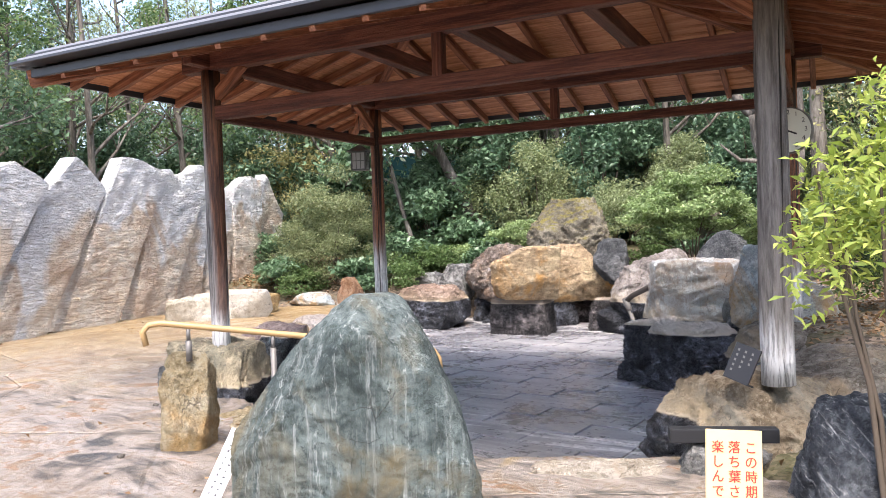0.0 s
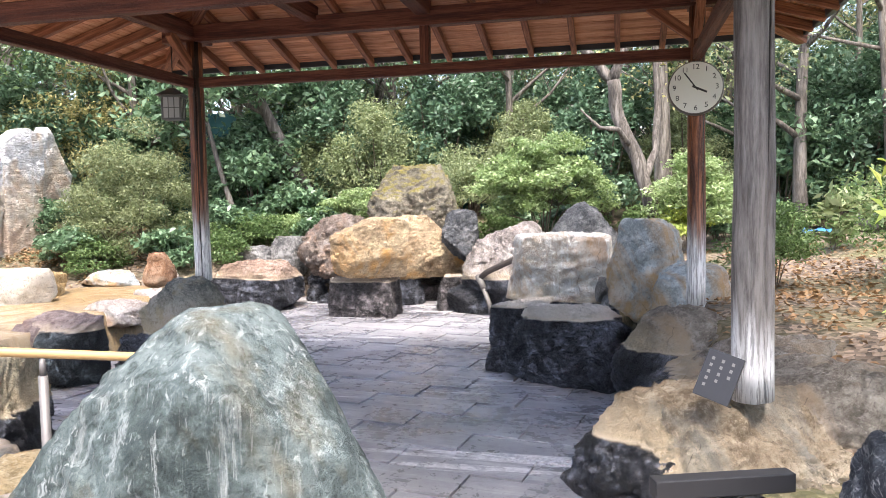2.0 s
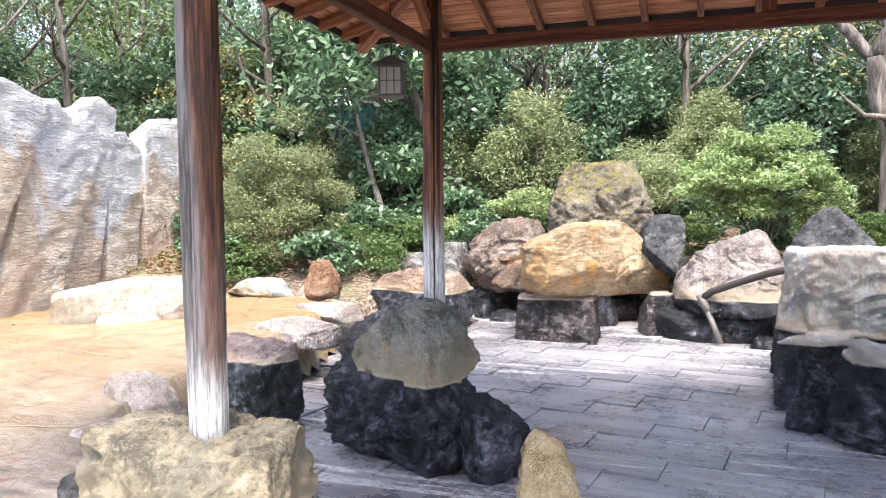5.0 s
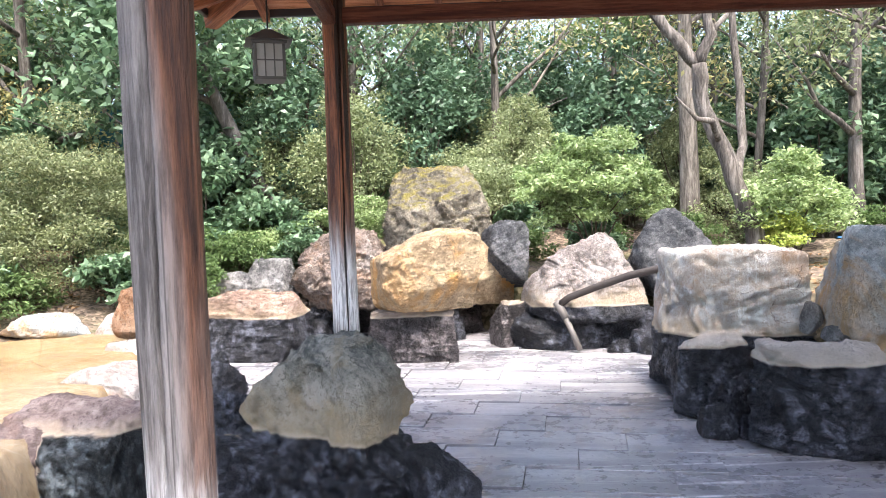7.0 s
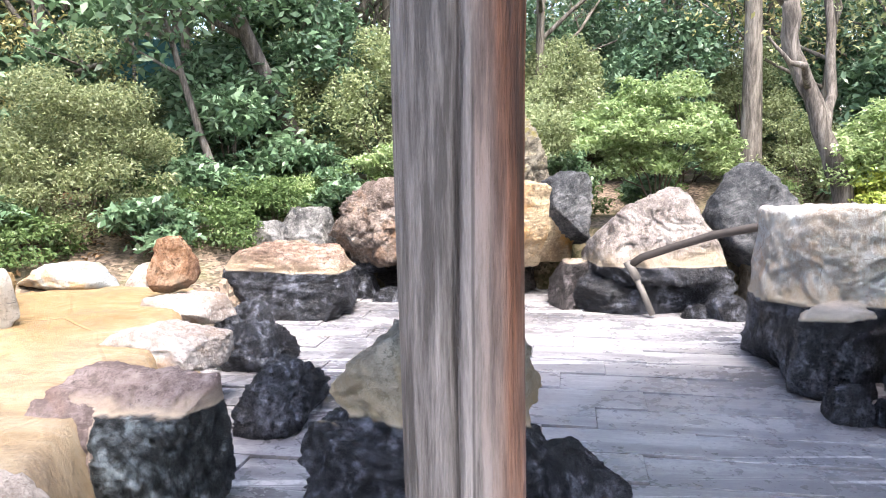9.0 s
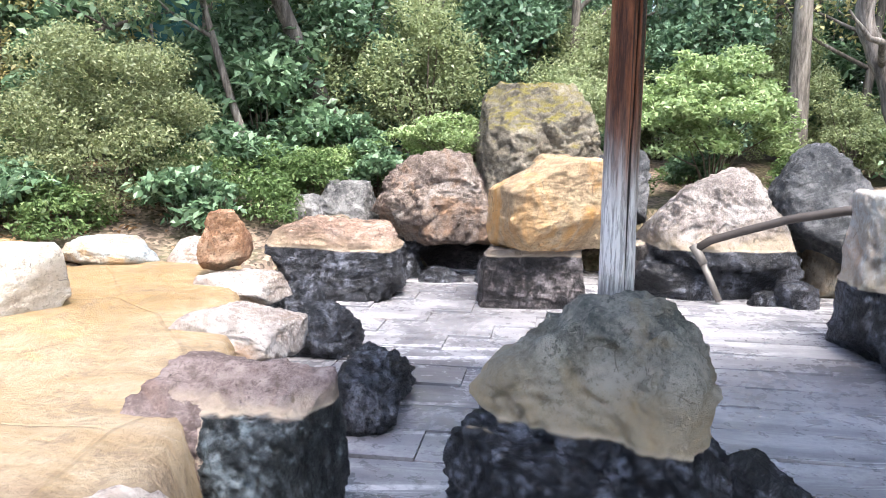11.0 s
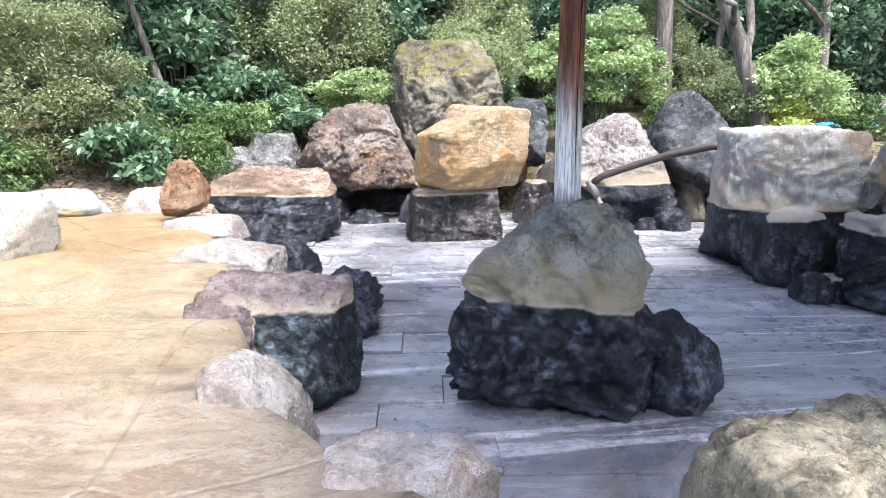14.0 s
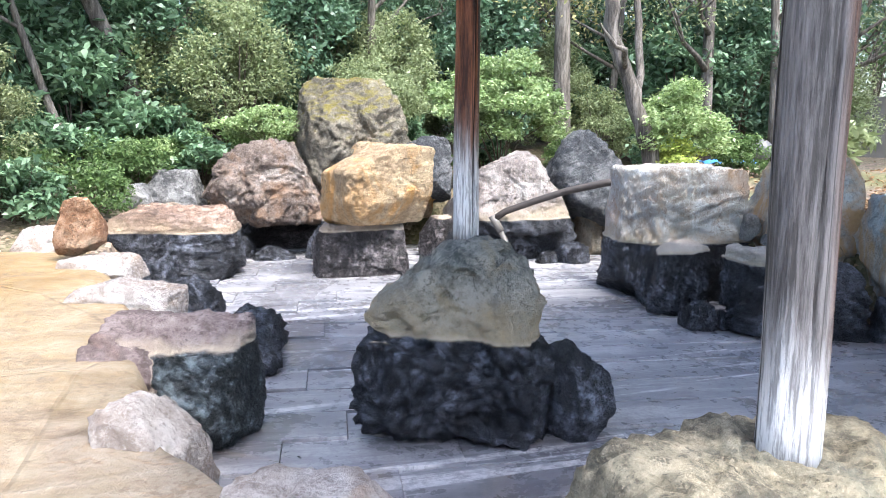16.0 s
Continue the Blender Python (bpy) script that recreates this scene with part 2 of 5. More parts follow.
def granite_mat():
    k = Mat("split_granite", 0.85, 0, 0.3)
    v = k.coords()
    big, fine, grain = k.noise(v, 0.45, 4, 0.55, 0.8), k.noise(v, 6, 7, 0.65), k.noise(v, 70, 4, 0.7)
    col = k.ramp(k.mix(0.5, fine, grain), [(0.42, (0.58, 0.57, 0.55)), (0.5, (0.70, 0.69, 0.675)), (0.58, (0.79, 0.785, 0.78))])
    pos = k.n("SeparateXYZ")
    k.link(v, pos.inputs[0])
    rust = k.math("ADD", k.math("MULTIPLY", k.math("SUBTRACT", big, 0.5), 5.0), k.math("MULTIPLY", pos.outputs[2], -0.55))
    rust = k.math("ADD", rust, k.math("MULTIPLY", k.math("PINGPONG", k.math("ADD", pos.outputs[0], k.math("MULTIPLY", pos.outputs[2], -0.45)), 0.75), -0.9))
    tan = k.ramp(k.mix(0.5, fine, k.noise(v, 1.4, 5, 0.6)), [(0.42, (0.55, 0.39, 0.26)), (0.5, (0.64, 0.51, 0.37)), (0.58, (0.71, 0.62, 0.50))])
    col = k.mix(k.range(rust, -1.35, -1.05, 0, 0.85), col, tan)
    rip = k.noise(k.coords((1.2, 1.2, 6.5)), 3.4, 6, 0.6, 0.5)
    col = k.mix(k.range(rip, 0.42, 0.34, 0, 0.2), col, (0.42, 0.37, 0.32))
    first = k.bump(k.range(rip, 0.3, 0.7), 1.0, 0.07)
    k.bump(k.range(k.mix(0.5, fine, grain), 0.35, 0.65), 0.8, 0.02, first)
    return k.done(col)


GRANITE = granite_mat()
PALE_CUT = rock_mat("pale_cut_stone", (0.55, 0.47, 0.35), (0.70, 0.63, 0.52), (0.82, 0.77, 0.68))


def wood_mat(name, dark, mid, light, rough=0.6, axis=2, stretch=14, base_fade=None, grey=(0.6, 1.9), white=(0.12, 0.5), rag=5.0, side=0.0):
    k = Mat(name, rough, 0, 0.35)
    sc = [stretch] * 3
    sc[axis] = 0.9
    v = k.coords(tuple(sc))
    g, f = k.noise(v, 1.2, 8, 0.65, 0.6), k.noise(v, 6, 6, 0.7)
    col = k.ramp(k.mix(0.4, g, f), [(0.42, dark), (0.5, mid), (0.59, light)])
    rnd = k.n("ObjectInfo").outputs["Random"]
    col = k.mix(k.range(rnd, 0, 1, 0.0, 0.35), col, dark)
    if base_fade:
        pos = k.n("SeparateXYZ")
        k.link(k.n("TexCoord").outputs["Object"], pos.inputs[0])
        patch = k.noise(k.coords((7, 7, 0.35)), 1.0, 5, 0.6, 0.3)
        ragged = k.math("MULTIPLY_ADD", k.math("SUBTRACT", patch, 0.5), rag, k.math("MULTIPLY_ADD", pos.outputs[0], side, pos.outputs[2]))
        col = k.mix(k.range(ragged, grey[0], grey[1], 0.92, 0.0), col, k.ramp(k.mix(0.5, f, g), [(0.42, base_fade[0]), (0.58, base_fade[1])]))
        low = k.math("MULTIPLY_ADD", k.math("SUBTRACT", g, 0.5), 0.8, pos.outputs[2])
        col = k.mix(k.range(low, white[0], white[1], 0.9, 0.0), col, k.ramp(f, [(0.42, (0.36, 0.355, 0.35)), (0.52, (0.76, 0.755, 0.745))]))
        slit = k.noise(k.coords((11, 11, 0.12)), 1.0, 3, 0.5)
        col = k.mix(k.range(slit, 0.615, 0.63, 0, 0.9), col, (0.008, 0.006, 0.005))
    k.bump(k.range(f, 0.35, 0.65), 0.8, 0.006)
    return k.done(col)


WOOD_POST = wood_mat("weathered_red_post", (0.03, 0.012, 0.007), (0.10, 0.041, 0.021), (0.22, 0.095, 0.050), 0.55, 2, 11, ((0.06, 0.056, 0.053), (0.24, 0.23, 0.223)), (1.1, 2.0), (0.2, 0.5), 2.6, 15.0)
WOOD_RED = wood_mat("red_post", (0.045, 0.015, 0.008), (0.17, 0.062, 0.028), (0.33, 0.135, 0.065), 0.5, 2, 11, ((0.10, 0.09, 0.085), (0.26, 0.24, 0.23)), (0.4, 0.9), (0.38, 0.72), 1.2)
WOOD_GREY = wood_mat("grey_bare_post", (0.055, 0.046, 0.04), (0.125, 0.108, 0.096), (0.21, 0.19, 0.172), 0.75, 2, 11, ((0.07, 0.062, 0.056), (0.22, 0.205, 0.19)))
WOOD_BEAM = wood_mat("dark_red_beam", (0.05, 0.014, 0.009), (0.115, 0.034, 0.02), (0.2, 0.075, 0.045), 0.55, 0, 16)
WOOD_RAFTER = wood_mat("red_brown_rafter", (0.13, 0.045, 0.022), (0.28, 0.105, 0.052), (0.44, 0.19, 0.10), 0.6, 0, 16)
WOOD_BOARD = wood_mat("orange_red_board", (0.36, 0.14, 0.06), (0.64, 0.285, 0.14), (0.80, 0.44, 0.26), 0.6, 0, 10)


def plain(name, col, rough=0.6, metal=0.0, vary=0.25, scale=12, bump=0.2):
    k = Mat(name, rough, metal)
    v = k.coords()
    f = k.noise(v, scale, 6, 0.65)
    k.bump(f, bump, 0.004)
    return k.done(k.mix(k.range(f, 0.3, 0.7, 0, vary), tuple(col), tuple(c * 0.6 for c in col)))


SHINGLE = plain("black_roof_shingle", (0.045, 0.047, 0.055), 0.35, 0.2)
# Paler grey for every second course at the eave
SHINGLE_EDGE = plain("pale_shingle_edge", (0.26, 0.265, 0.285), 0.5)
STEEL = plain("steel", (0.16, 0.15, 0.14), 0.55, 0.4, 0.4)
RAIL = plain("ochre_plastic_rail", (0.42, 0.27, 0.12), 0.42, 0, 0.25, 5, 0.05)
BLACK = plain("black_paint", (0.02, 0.02, 0.022), 0.5)
WHITE = plain("white_sheet", (0.78, 0.78, 0.77), 0.5, 0, 0.05)
YELLOW = plain("pale_yellow_sheet", (0.70, 0.52, 0.25), 0.5, 0, 0.06)
REDINK = plain("red_ink", (0.55, 0.035, 0.03), 0.6, 0, 0.05)
GREYINK = plain("grey_ink", (0.10, 0.10, 0.11), 0.6, 0, 0.05)
CLOCKFACE = plain("clock_face", (0.62, 0.64, 0.58), 0.4, 0, 0.05)
GLOBE = plain("grey_globe", (0.14, 0.135, 0.14), 0.5, 0, 0.3)
BLUE = plain("blue_sheet", (0.05, 0.19, 0.42), 0.45, 0, 0.3, 6, 0.3)
PIPE = plain("rusted_pipe", (0.06, 0.05, 0.043), 0.6, 0.1, 0.6, 14, 0.5)
PIPE_TIP = plain("grey_pipe", (0.14, 0.128, 0.115), 0.55, 0.1, 0.4)
BARK = wood_mat("bark", (0.05, 0.043, 0.035), (0.12, 0.105, 0.088), (0.24, 0.215, 0.185), 0.9, 2, 6)
BARK_PALE = wood_mat("pale_bark", (0.06, 0.052, 0.042), (0.145, 0.125, 0.102), (0.25, 0.225, 0.19), 0.9, 2, 6)
TWIG = plain("twig", (0.11, 0.085, 0.062), 0.9)


def leaf_mat(name, a, b, c, trans=0.42, gloss=0.45):
    k = Mat(name, gloss, 0, 0.35)
    rnd = k.n("NewGeometry").outputs["Random Per Island"]
    orr = k.n("ObjectInfo").outputs["Random"]
    mixed = k.math("MULTIPLY_ADD", orr, 0.2, k.math("MULTIPLY", rnd, 0.85))
    big = k.noise(k.coords(world=True), 0.9, 3)
    col = k.ramp(k.math("ADD", k.math("MULTIPLY", mixed, 0.7), k.math("MULTIPLY", big, 0.4)), [(0.2, a), (0.55, b), (0.9, c)])
    tr = k.n("BsdfTranslucent")
    k.link(col, tr.inputs["Color"])
    ms = k.n("MixShader", Fac=trans)
    k.link(k.b.outputs[0], ms.inputs[1])
    k.link(tr.outputs[0], ms.inputs[2])
    k.link(ms.outputs[0], k.t.nodes["Material Output"].inputs["Surface"])
    return k.done(col)


LEAF_DARK = leaf_mat("dark_evergreen_leaf", (0.045, 0.088, 0.045), (0.10, 0.175, 0.088), (0.23, 0.34, 0.20), 0.35, 0.32)
LEAF_MID = leaf_mat("mid_green_leaf", (0.05, 0.085, 0.025), (0.11, 0.18, 0.06), (0.2, 0.28, 0.11))
LEAF_BRIGHT = leaf_mat("bright_green_leaf", (0.14, 0.205, 0.07), (0.28, 0.38, 0.155), (0.46, 0.55, 0.30))
LEAF_YELLOW = leaf_mat("yellow_green_leaf", (0.17, 0.24, 0.045), (0.33, 0.42, 0.09), (0.54, 0.60, 0.16), 0.45)
LEAF_OLIVE = leaf_mat("olive_fine_leaf", (0.10, 0.125, 0.055), (0.20, 0.24, 0.11), (0.33, 0.36, 0.2))
LEAF_GOLD = leaf_mat("golden_spring_leaf", (0.22, 0.21, 0.08), (0.38, 0.36, 0.15), (0.54, 0.49, 0.25))
LEAF_BLUE = leaf_mat("blue_green_leaf", (0.035, 0.075, 0.042), (0.08, 0.145, 0.078), (0.18, 0.275, 0.17), 0.3, 0.35)
LEAF_SAGE = leaf_mat("sage_green_leaf", (0.12, 0.15, 0.065), (0.24, 0.29, 0.135), (0.38, 0.43, 0.24))
LEAF_DRY = leaf_mat("dry_leaf", (0.12, 0.07, 0.035), (0.26, 0.16, 0.08), (0.42, 0.28, 0.16), 0.2, 0.8)


# ---- mesh tools ----
def mesh_ob(name, verts, faces, mat=None, parent=None, label="", smooth=True):
    me = bpy.data.meshes.new(name)
    me.from_pydata([tuple(v) for v in verts], [], [tuple(f) for f in faces])
    if smooth:
        me.shade_smooth()
    ob = new(name, me)
    if mat:
        me.materials.append(mat)
    if parent:
        ob.parent = parent
    return tagged(ob, label=label)


def part(name, bm, material, parent, label="", smooth=False):
    me = bpy.data.meshes.new(name)
    bmesh.ops.recalc_face_normals(bm, faces=bm.faces)
    bm.to_mesh(me)
    bm.free()
    if smooth:
        me.shade_smooth()
    me.materials.append(material)
    ob = new(name, me)
    if parent:
        ob.parent = parent
    return tagged(ob, label=label)


def root(name, m, label="", category="", group="", kind=""):
    ob = new(name)
    ob.matrix_basis = m
    return tagged(ob, label, category, group, kind)


def add_box(bm, x0, x1, y0, y1, z0, z1, m=None, bevel=0.0):
    made = bmesh.ops.create_cube(bm, size=1.0)["verts"]
    bmesh.ops.scale(bm, vec=(x1 - x0, y1 - y0, z1 - z0), verts=made)
    bmesh.ops.translate(bm, vec=((x0 + x1) / 2, (y0 + y1) / 2, (z0 + z1) / 2), verts=made)
    if bevel:
        edges = list({e for v in made for e in v.link_edges})
        made = bmesh.ops.bevel(bm, geom=edges, offset=bevel, segments=2, affect="EDGES", profile=0.6)["verts"] or made
        made = [v for v in bm.verts if v.is_valid and v in set(made)]
    if m is not None:
        bmesh.ops.transform(bm, matrix=m, verts=made)
    return bm


def box(x0, x1, y0, y1, z0, z1, bevel=0.0):
    return add_box(bmesh.new(), x0, x1, y0, y1, z0, z1, None, bevel)


def bar(p, q, w, h, bevel=0.008):
    """A squared timber from p to q, in the parent's space."""
    p, q = Vector(p), Vector(q)
    d = q - p
    bm = box(0, d.length, -w / 2, w / 2, -h / 2, h / 2, bevel)
    x = d.normalized()
    y = Vector((0, 0, 1)).cross(x)
    y = y.normalized() if y.length > 1e-4 else Vector((0, 1, 0))
    z = x.cross(y)
    return bm, Matrix.Translation(p) @ Matrix((x, y, z)).transposed().to_4x4()


def bar_part(name, p, q, w, h, mat, parent, bevel=0.008):
    bm, m = bar(p, q, w, h, bevel)
    ob = part(name, bm, mat, parent)
    ob.matrix_basis = m
    return ob


def tube(points, radii, sides=10, wob=0.0, seed=0, cap=True):
    pts = [Vector(p) for p in points]
    rnd = random.Random(seed)
    verts, faces = [], []
    prev = None
    for i, p in enumerate(pts):
        d = (pts[min(i + 1, len(pts) - 1)] - pts[max(i - 1, 0)]).normalized()
        ref = prev if prev is not None else (Vector((1, 0, 0)) if abs(d.x) < 0.9 else Vector((0, 1, 0)))
        a = (ref - d * ref.dot(d)).normalized()
        prev = a
        b = d.cross(a)
        for s in range(sides):
            th = 2 * math.pi * s / sides
            r = radii[i] * (1 + wob * (rnd.random() - 0.5))
            verts.append(p + a * (r * math.cos(th)) + b * (r * math.sin(th)))
    for i in range(len(pts) - 1):
        for s in range(sides):
            s2 = (s + 1) % sides
            faces.append((i * sides + s, i * sides + s2, (i + 1) * sides + s2, (i + 1) * sides + s))
    if cap:
        faces.append(tuple(range(sides))[::-1])
        faces.append(tuple((len(pts) - 1) * sides + s for s in range(sides)))
    return verts, faces


def join_geo(parts):
    verts, faces = [], []
    for v, f in parts:
        o = len(verts)
        verts += list(v)
        faces += [tuple(i + o for i in q) for q in f]
    return verts, faces


_ico = {}


def ico(level):
    if level not in _ico:
        bm = bmesh.new()
        bmesh.ops.create_icosphere(bm, subdivisions=level, radius=1.0)
        bm.verts.ensure_lookup_table()
        _ico[level] = (np.array([v.co[:] for v in bm.verts]), [tuple(v.index for v in f.verts) for f in bm.faces])
        bm.free()
    return _ico[level]


def fbm(p, seed, freq, octs=4, gain=0.5):
    """Smooth noise of points, by sums of turned sine waves; quick and seeded."""
    rng = np.random.RandomState(seed)
    out = np.zeros(len(p))
    amp = 1.0
    for o in range(octs):
        for _ in range(4):
            d = rng.normal(size=3)
            d /= np.linalg.norm(d)
            d2 = rng.normal(size=3)
            out += amp * 0.5 * np.sin(p @ d * freq * 2 + rng.rand() * 6.3 + 0.9 * np.sin(p @ d2 * freq * 1.3 + rng.rand() * 6.3))
        freq *= 2.1
        amp *= gain
    return out


def rock(name, label, x, y, z0, z1, w, d, yaw, mat, seed=1, p=9.0, facets=9, taper=0.25, cuts=(), rough=0.035, level=5, lean=(0, 0), top=1.0, group="", category="boulder", layer=0.0, chips=15, crust=0.0):
    """A boulder from z0 to z1, w by d metres, turned by yaw: a blend of half-spaces, chipped by planes, with noise. cuts: own planes (nx, ny, nz, h) in a box from -1 to 1."""
    rng = np.random.RandomState(seed)
    rough *= 1.3
    dirs, faces = ico(level)
    planes = [(1, 0, taper * 0.6, 1.0), (-1, 0, taper * 0.6, 1.0), (0, 1, taper * 0.6, 1.0), (0, -1, taper * 0.6, 1.0), (0, 0, 1, top), (0, 0, -1, 1)]
    for _ in range(facets):
        n = rng.normal(size=3)
        n[2] = n[2] * 0.8 + 0.25
        n /= np.linalg.norm(n)
        planes.append((*n, rng.uniform(0.98, 1.22)))
    planes += list(cuts)
    N = np.array([q[:3] for q in planes], float)
    ln = np.linalg.norm(N, axis=1)
    N /= ln[:, None]
    h = np.array([q[3] for q in planes]) / ln
    s = np.maximum(dirs @ N.T, 0) / h
    r = (s ** p).sum(1) ** (-1 / p)
    v = dirs * r[:, None]
    half = np.array((w / 2, d / 2, (z1 - z0) / 2))
    lo, hi = v.min(0), v.max(0)
    v = (v - (lo + hi) / 2) / ((hi - lo) / 2)
    for _ in range(chips):
        n = rng.normal(size=3)
        n /= np.linalg.norm(n)
        if abs(n[2]) > 0.93:
            continue
        proj = v @ n
        over = proj - proj.max() * rng.uniform(0.70, 0.93)
        v = v - n * np.maximum(over, 0)[:, None]
    v = v * half
    size = half.mean()
    q = v / size
    warp = q + 0.25 * np.stack([fbm(q, seed + 20 + i, 1.5, 2) for i in range(3)], 1)
    nrm = dirs / half
    nrm /= np.linalg.norm(nrm, axis=1)[:, None]
    disp = fbm(warp, seed, 1.2, 3, 0.5) * rough * size * 0.5
    crag = np.abs(fbm(warp, seed + 11, 2.6, 4, 0.6))
    disp -= np.exp(-((crag / 0.10) ** 2)) * rough * size * 0.55
    crag2 = np.abs(fbm(warp * np.array((1, 1, 2.0)), seed + 13, 5.5, 3, 0.6))
    disp -= np.exp(-((crag2 / 0.14) ** 2)) * rough * size * 0.3
    disp += fbm(warp, seed + 1, 9.0, 4, 0.62) * rough * size * 0.30
    jit = warp * size
    for cells, tip, share in ((70, 0.20, 0.4), (420 if level > 5 else 240, 0.34, 0.4)):
        pick = rng.choice(len(v), cells, replace=False)
        near = np.argmin(((jit[pick] ** 2).sum(1))[None, :] - 2 * jit @ jit[pick].T, axis=1)
        ns = nrm[pick] + rng.normal(size=(cells, 3)) * tip * (rough / 0.045)
        ns /= np.linalg.norm(ns, axis=1)[:, None]
        ps, nn = v[pick][near], ns[near]
        off = -((v - ps) * nn).sum(1) / np.maximum((nrm * nn).sum(1), 0.4)
        flat = -((v - ps) * nrm[pick][near]).sum(1) / np.maximum((nrm * nrm[pick][near]).sum(1), 0.4)
        lim = size / math.sqrt(cells) * (rough / 0.045) * 0.22
        disp += np.clip((off - flat) * share, -lim, lim)
    if layer:
        disp += np.round(np.sin(v[:, 2] * 38 + 3 * fbm(q, seed + 3, 1.0, 2)) * 0.5 + 0.5) * layer
    if crust:
        wz = v[:, 2] + (z0 + z1) / 2 - WATER - 0.015
        disp += crust * np.exp(-((wz / 0.022) ** 2)) * (0.6 + 0.5 * fbm(q, seed + 5, 9.0, 2)) * (1 - nrm[:, 2] ** 2)
    v = v + nrm * disp[:, None]
    lo, hi = v.min(0), v.max(0)
    v = (v - (lo + hi) / 2) / ((hi - lo) / 2) * half
    t = (v[:, 2] / half[2] + 1) / 2
    v[:, 0] += lean[0] * t
    v[:, 1] += lean[1] * t
    ob = mesh_ob(name, v, faces, mat)
    ob.matrix_basis = pose(x, y, (z0 + z1) / 2, 0, 0, yaw)
    return tagged(ob, label, category, group)


# ---- ground, terrace, pool floor ----
def smooth(a, b, v):
    t = np.clip((v - a) / (b - a), 0, 1)
    return t * t * (3 - 2 * t)


POOL = [(-0.2, 4.55), (1.6, 4.35), (2.6, 6.2), (3.6, 8.0), (4.2, 10.6), (4.9, 12.6), (3.6, 14.2), (2.6, 15.4), (0.6, 15.9), (-1.1, 14.7), (-1.65, 13.2), (-2.05, 11.9), (-2.5, 10.4), (-2.9, 9.0), (-2.5, 7.6), (-1.6, 6.1)]


def inside(poly, px, py):
    """Signed distance to a closed outline, negative within it."""
    dist = np.full(px.shape, 1e9)
    wind = np.zeros(px.shape, bool)
    for (ax, ay), (bx, by) in zip(poly, poly[1:] + poly[:1]):
        ex, ey = bx - ax, by - ay
        t = np.clip(((px - ax) * ex + (py - ay) * ey) / (ex * ex + ey * ey), 0, 1)
        dist = np.minimum(dist, np.hypot(px - ax - t * ex, py - ay - t * ey))
        if ay != by:
            wind ^= ((ay > py) != (by > py)) & (px < (bx - ax) * (py - ay) / (by - ay) + ax)
    return np.where(wind, -dist, dist)


def ground_z(px, py):
    px, py = np.asarray(px, float), np.asarray(py, float)
    hill = 0.9 * smooth(14.6, 18.5, py + 0.12 * np.maximum(px, 0)) + 0.10 * np.maximum(py - 18, 0) * smooth(18, 24, py)
    right = 0.42 * smooth(2.2, 4.2, px + 0.35 * (py - 6)) * smooth(1.5, 4.5, py + px * 0.6)
    right += 0.25 * smooth(4.5, 9.0, px)
    left = 0.3 * smooth(-7.2, -9.5, px)
    z = np.maximum(hill, right) + left - 0.035
    z = z + 0.05 * np.sin(px * 1.3 + 0.7 * py) * np.sin(py * 1.1) * smooth(15, 18, py + np.maximum(px, 0))
    dip = inside(POOL, px, py)
    return z - 0.75 * smooth(0.25, -0.15, dip) - np.minimum(z + 0.035, 1.0) * smooth(0.25, -0.15, dip)


def steps(lo, hi, near_lo, near_hi, fine, coarse):
    return np.concatenate([np.linspace(lo, near_lo, coarse)[:-1], np.arange(near_lo, near_hi, fine), np.linspace(near_hi, hi, coarse)])


gx, gy = steps(-260, 260, -14, 16, 0.22, 24), steps(-200, 320, -3, 27, 0.22, 24)
GX, GY = np.meshgrid(gx, gy)
GZ = ground_z(GX, GY)
nx_, ny_ = len(gx), len(gy)
gverts = np.stack([GX.ravel(), GY.ravel(), GZ.ravel()], 1)
gfaces = [(j * nx_ + i, j * nx_ + i + 1, (j + 1) * nx_ + i + 1, (j + 1) * nx_ + i) for j in range(ny_ - 1) for i in range(nx_ - 1)]
k = Mat("leaf_litter_soil", 0.95)
v = k.coords()
lit = k.n("TexVoronoi", Scale=22.0, Randomness=1.0)
k.link(v, lit.inputs["Vector"])
col = k.ramp(lit.outputs["Color"], [(0.2, (0.055, 0.042, 0.03)), (0.5, (0.13, 0.098, 0.07)), (0.85, (0.25, 0.19, 0.14))])
col = k.mix(k.range(k.noise(v, 0.7, 6), 0.45, 0.65, 0, 0.75), col, k.mix(k.noise(v, 30, 5), (0.05, 0.07, 0.02), (0.16, 0.15, 0.06)))
k.bump(k.mix(0.5, lit.outputs["Distance"], k.noise(v, 18, 6)), 0.8, 0.04)
SOIL = k.done(col)
tagged(mesh_ob("ground", gverts, gfaces, SOIL), "brown leaf-littered soil rising into the woods", "ground", kind="structure")

# Terrace: mineral-stained flow of stone round the bath
k = Mat("mineral_stained_terrace", 0.55, 0, 0.45)
v = k.coords()
big, mid, fine = k.noise(v, 0.5, 5, 0.6, 1.2), k.noise(v, 2.0, 8, 0.66, 1.4), k.noise(v, 24, 7, 0.72)
flow = k.noise(k.coords((0.7, 2.6, 1), rot=(0, 0, 0.6)), 1.5, 8, 0.7, 2.2)
pos = k.n("SeparateXYZ")
k.link(v, pos.inputs[0])
col = k.ramp(k.mix(0.45, big, flow), [(0.40, (0.198, 0.137, 0.077)), (0.47, (0.275, 0.209, 0.129)), (0.53, (0.319, 0.258, 0.176)), (0.60, (0.363, 0.313, 0.236))])
far = k.range(pos.outputs[1], 10.0, 13.5)
col = k.mix(k.math("MULTIPLY", far, k.range(mid, 0.35, 0.6, 0.25, 0.85)), col, (0.307, 0.198, 0.071))
